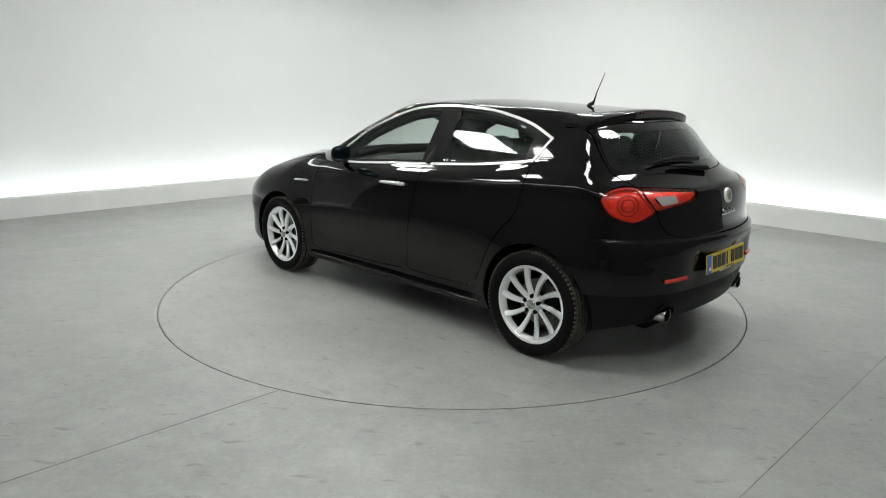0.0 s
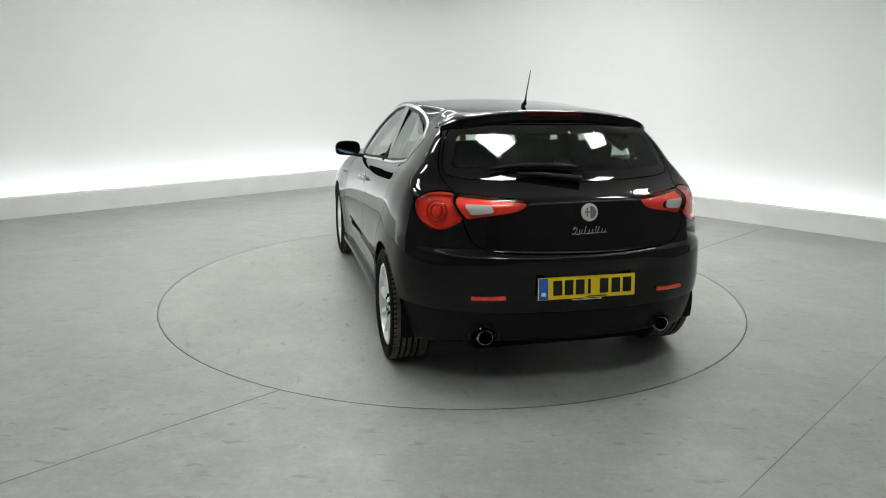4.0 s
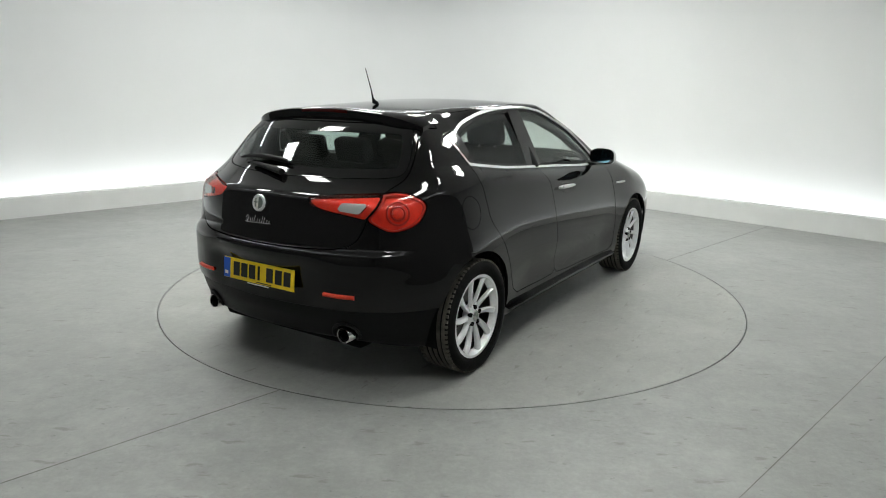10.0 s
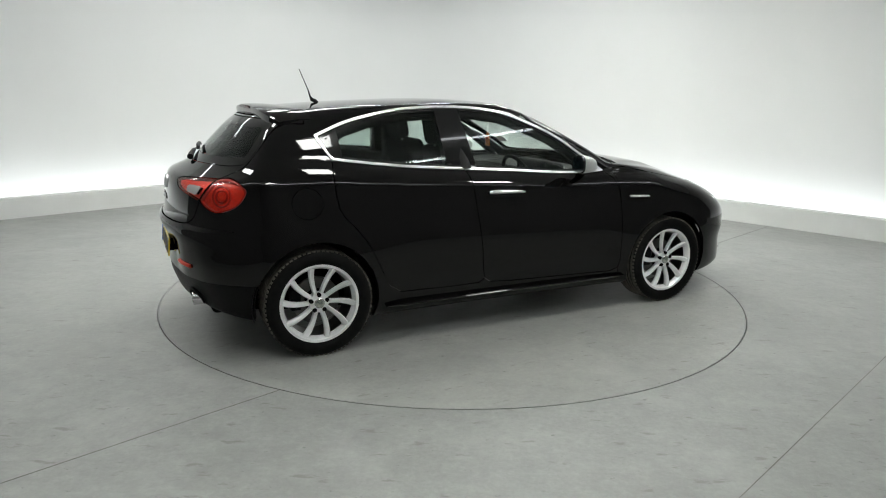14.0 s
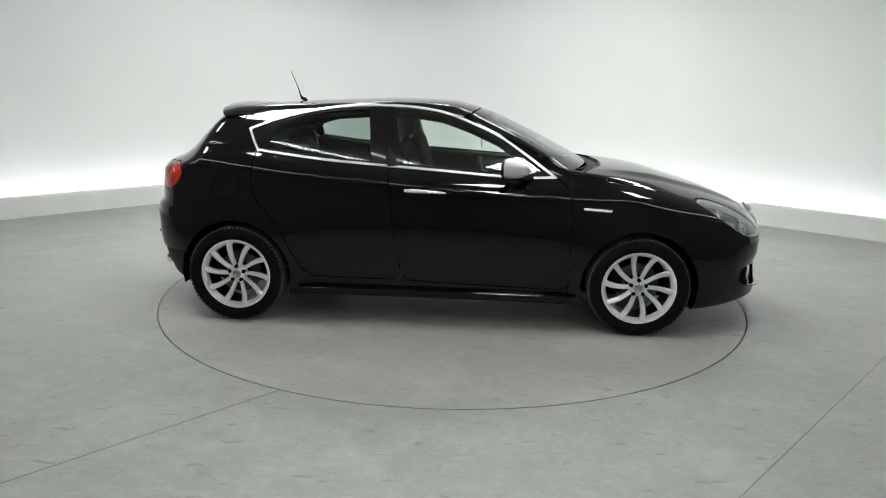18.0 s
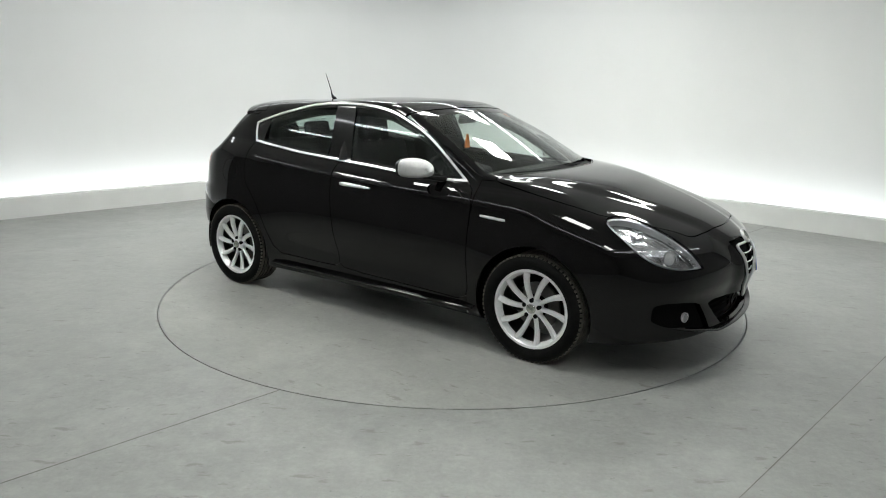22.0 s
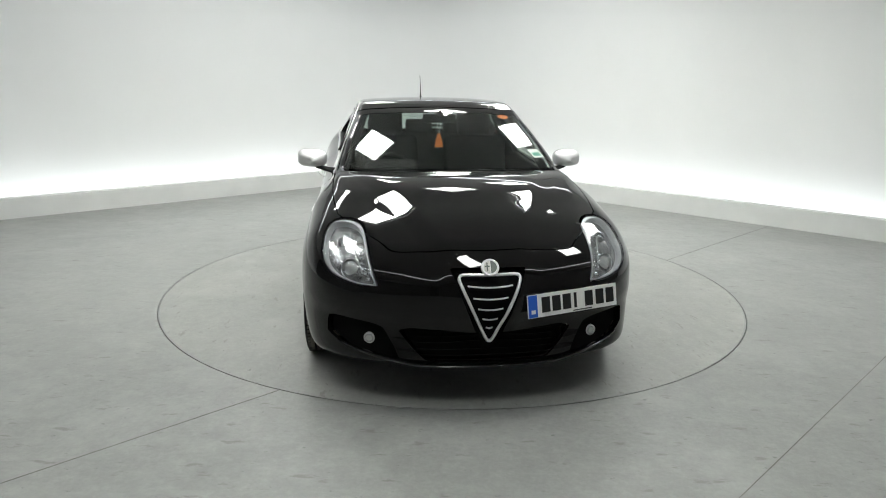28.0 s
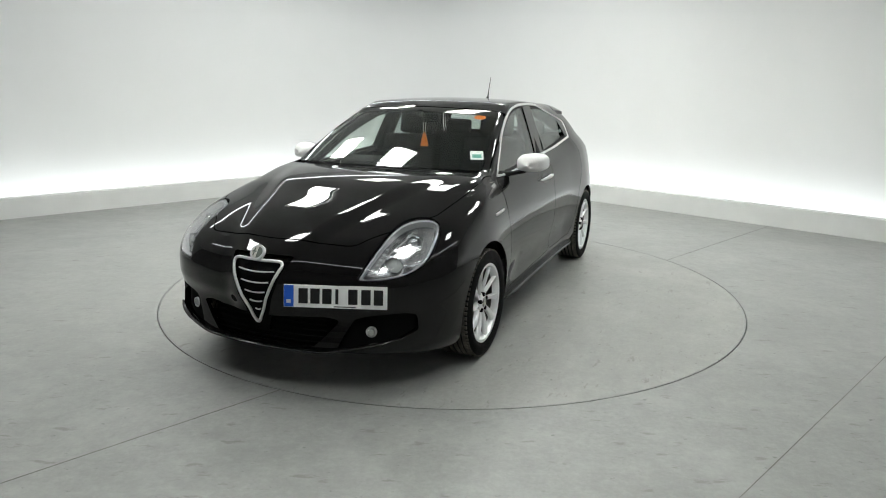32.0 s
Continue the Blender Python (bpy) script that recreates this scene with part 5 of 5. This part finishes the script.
def build_interior():
    part("cabin_floor", box(2.9, 1.36, 0.04, pose(-0.35, 0, 0.36)), DARK, car, "dark cabin floor")
    seat(0.0, -0.36)
    seat(0.0, 0.36)
    bench = part("rear_seat", cushion(0.50, 1.25, 0.18, pose(-0.85, 0, 0.58)), FABRIC, car, "charcoal cloth rear bench", True)
    part("backrest", cushion(0.15, 1.22, 0.56, pose(-1.16, 0, 0.86, 0, -20)), FABRIC, bench, "charcoal backrest", True)
    for y in (-0.36, 0.0, 0.36):
        part("headrest", cushion(0.09, 0.25, 0.15, pose(-1.285, y, 1.175, 0, -14), 0.04), FABRIC, bench, "charcoal headrest", True)
    part("parcel_shelf", box(0.40, 1.15, 0.03, pose(-1.48, 0, 1.02), 0.008), FABRIC, car, "dark parcel shelf")
    # dashboard
    bm = bmesh.new()
    prof = [(0.98, 0.955), (0.80, 0.985), (0.62, 0.985), (0.50, 0.955), (0.46, 0.90), (0.50, 0.80), (0.48, 0.60), (0.60, 0.50), (0.95, 0.50)]
    rows = []
    for k in range(9):
        y = 0.70 * (k / 4 - 1)
        e = abs(k / 4 - 1)
        rows.append([bm.verts.new((px - 0.13 * e * e * (1 if px > 0.7 else 0.3), y, pz - 0.01 * e)) for px, pz in prof])
    for a, b in zip(rows, rows[1:]):
        for j in range(len(prof)):
            bm.faces.new((a[j], a[(j + 1) % len(prof)], b[(j + 1) % len(prof)], b[j]))
    bm.faces.new(rows[0][::-1])
    bm.faces.new(rows[-1])
    dash = part("dashboard", bm, DASH, car, "dark moulded dashboard", True)
    part("instrument_hood", cushion(0.20, 0.36, 0.10, pose(0.52, -0.36, 0.985, 0, 10), 0.045), DASH, dash, "rounded instrument hood", True)
    # steering wheel on the right-hand side
    m = pose(0.34, -0.36, 0.90, 0, 66, 0)
    sw = part("steering_wheel", tube([m @ Vector((0.185 * math.cos(a * math.pi / 20), 0.185 * math.sin(a * math.pi / 20), 0)) for a in range(40)], 0.015, 10, closed=True), DASH, car, "dark steering wheel", True)
    part("wheel_boss", cushion(0.16, 0.15, 0.05, m, 0.02), DASH, sw, "steering wheel boss", True)
    for a in (0, 120, 240):
        part("wheel_spoke", box(0.13, 0.03, 0.018, m @ pose(0, 0, 0, 0, 0, a + 90) @ pose(0.11, 0, 0), 0.006), DASH, sw)
    # rear-view mirror with its stalk, and the card that hangs from it
    rv = part("interior_mirror", cushion(0.035, 0.245, 0.065, pose(0.27, 0, 1.325, 0, 12, 8), 0.015), TRIM_BLACK, car, "black interior mirror", True)
    part("mirror_stalk", tube([(0.29, 0, 1.335), (0.345, 0, 1.362)], [0.012, 0.026], 10), TRIM_BLACK, rv, "black mirror stalk", True)
    card = part("hanging_card", slab([(-0.030, -0.05), (0.030, -0.05), (0.026, -0.01), (0.012, 0.035), (0.008, 0.05), (-0.008, 0.05), (-0.012, 0.035), (-0.026, -0.01)], -0.004, 0.004, pose(0.27, 0.0, 1.165, 90, 0, 90)), ORANGE, car, "orange tassel hanging from the mirror")
    for d in (-0.012, 0.012):
        part("cord", tube([(0.27, d * 0.4, 1.21), (0.27, d, 1.30)], 0.0022, 6), PAPER, card, "pale cord")
    # lining along the roof rails, the rear pillars and the door tops
    for s in (1, -1):
        rail = ((-1.20, 1.215), (-1.08, 1.285), (-0.90, 1.332), (-0.70, 1.364), (-0.45, 1.380), (-0.15, 1.374), (0.04, 1.345), (0.22, 1.282), (0.40, 1.200), (0.58, 1.085), (0.72, 0.985))
        pts = [(x, s * (float(half_width(np.array(x), np.array(z))) - 0.062), z) for x, z in rail]
        part("rail_lining", tube(pts, [0.05, 0.046, 0.042, 0.040, 0.038, 0.038, 0.036, 0.034, 0.030, 0.028, 0.028], 10), DASH, car, "dark lining along the roof rail", True)
        pts = [(x, s * (float(half_width(np.array(x), np.array(z))) - 0.060), z) for x, z in ((-0.29, 1.02), (-0.325, 1.2), (-0.37, 1.38))]
        part("pillar_lining", tube(pts, [0.055, 0.048, 0.042], 10), DASH, car, "dark centre pillar lining", True)
        pts = [(0.70 - 1.85 * k / 12, s * (0.712 - 0.01 * math.sin(k / 12 * math.pi)), BELT(0.70 - 1.85 * k / 12) - 0.012) for k in range(13)]
        part("door_top_trim", tube(pts, 0.022, 8), DASH, car, "dark door top trim", True)


build_interior()



# ---------------------------------------------------------------- movement
def motions():
    heading = ((0, 136.21), (2, 120.69), (4, 105.01), (6, 89.24), (8, 73.46), (10, 57.74), (12, 42.13), (14, 26.63), (16, 11.24), (18, -4.07), (20, -19.38), (22, -34.74), (24, -50.22), (26, -65.83), (28, -81.56), (30, -97.27), (32, -112.73))
    offset = pose(-0.047, -0.140, 0)
    walk(turntable, [(t, pose(0, 0, 0, 0, 0, a)) for t, a in heading])
    walk(car, [(t, pose(0, 0, 0, 0, 0, a) @ offset) for t, a in heading])


motions()
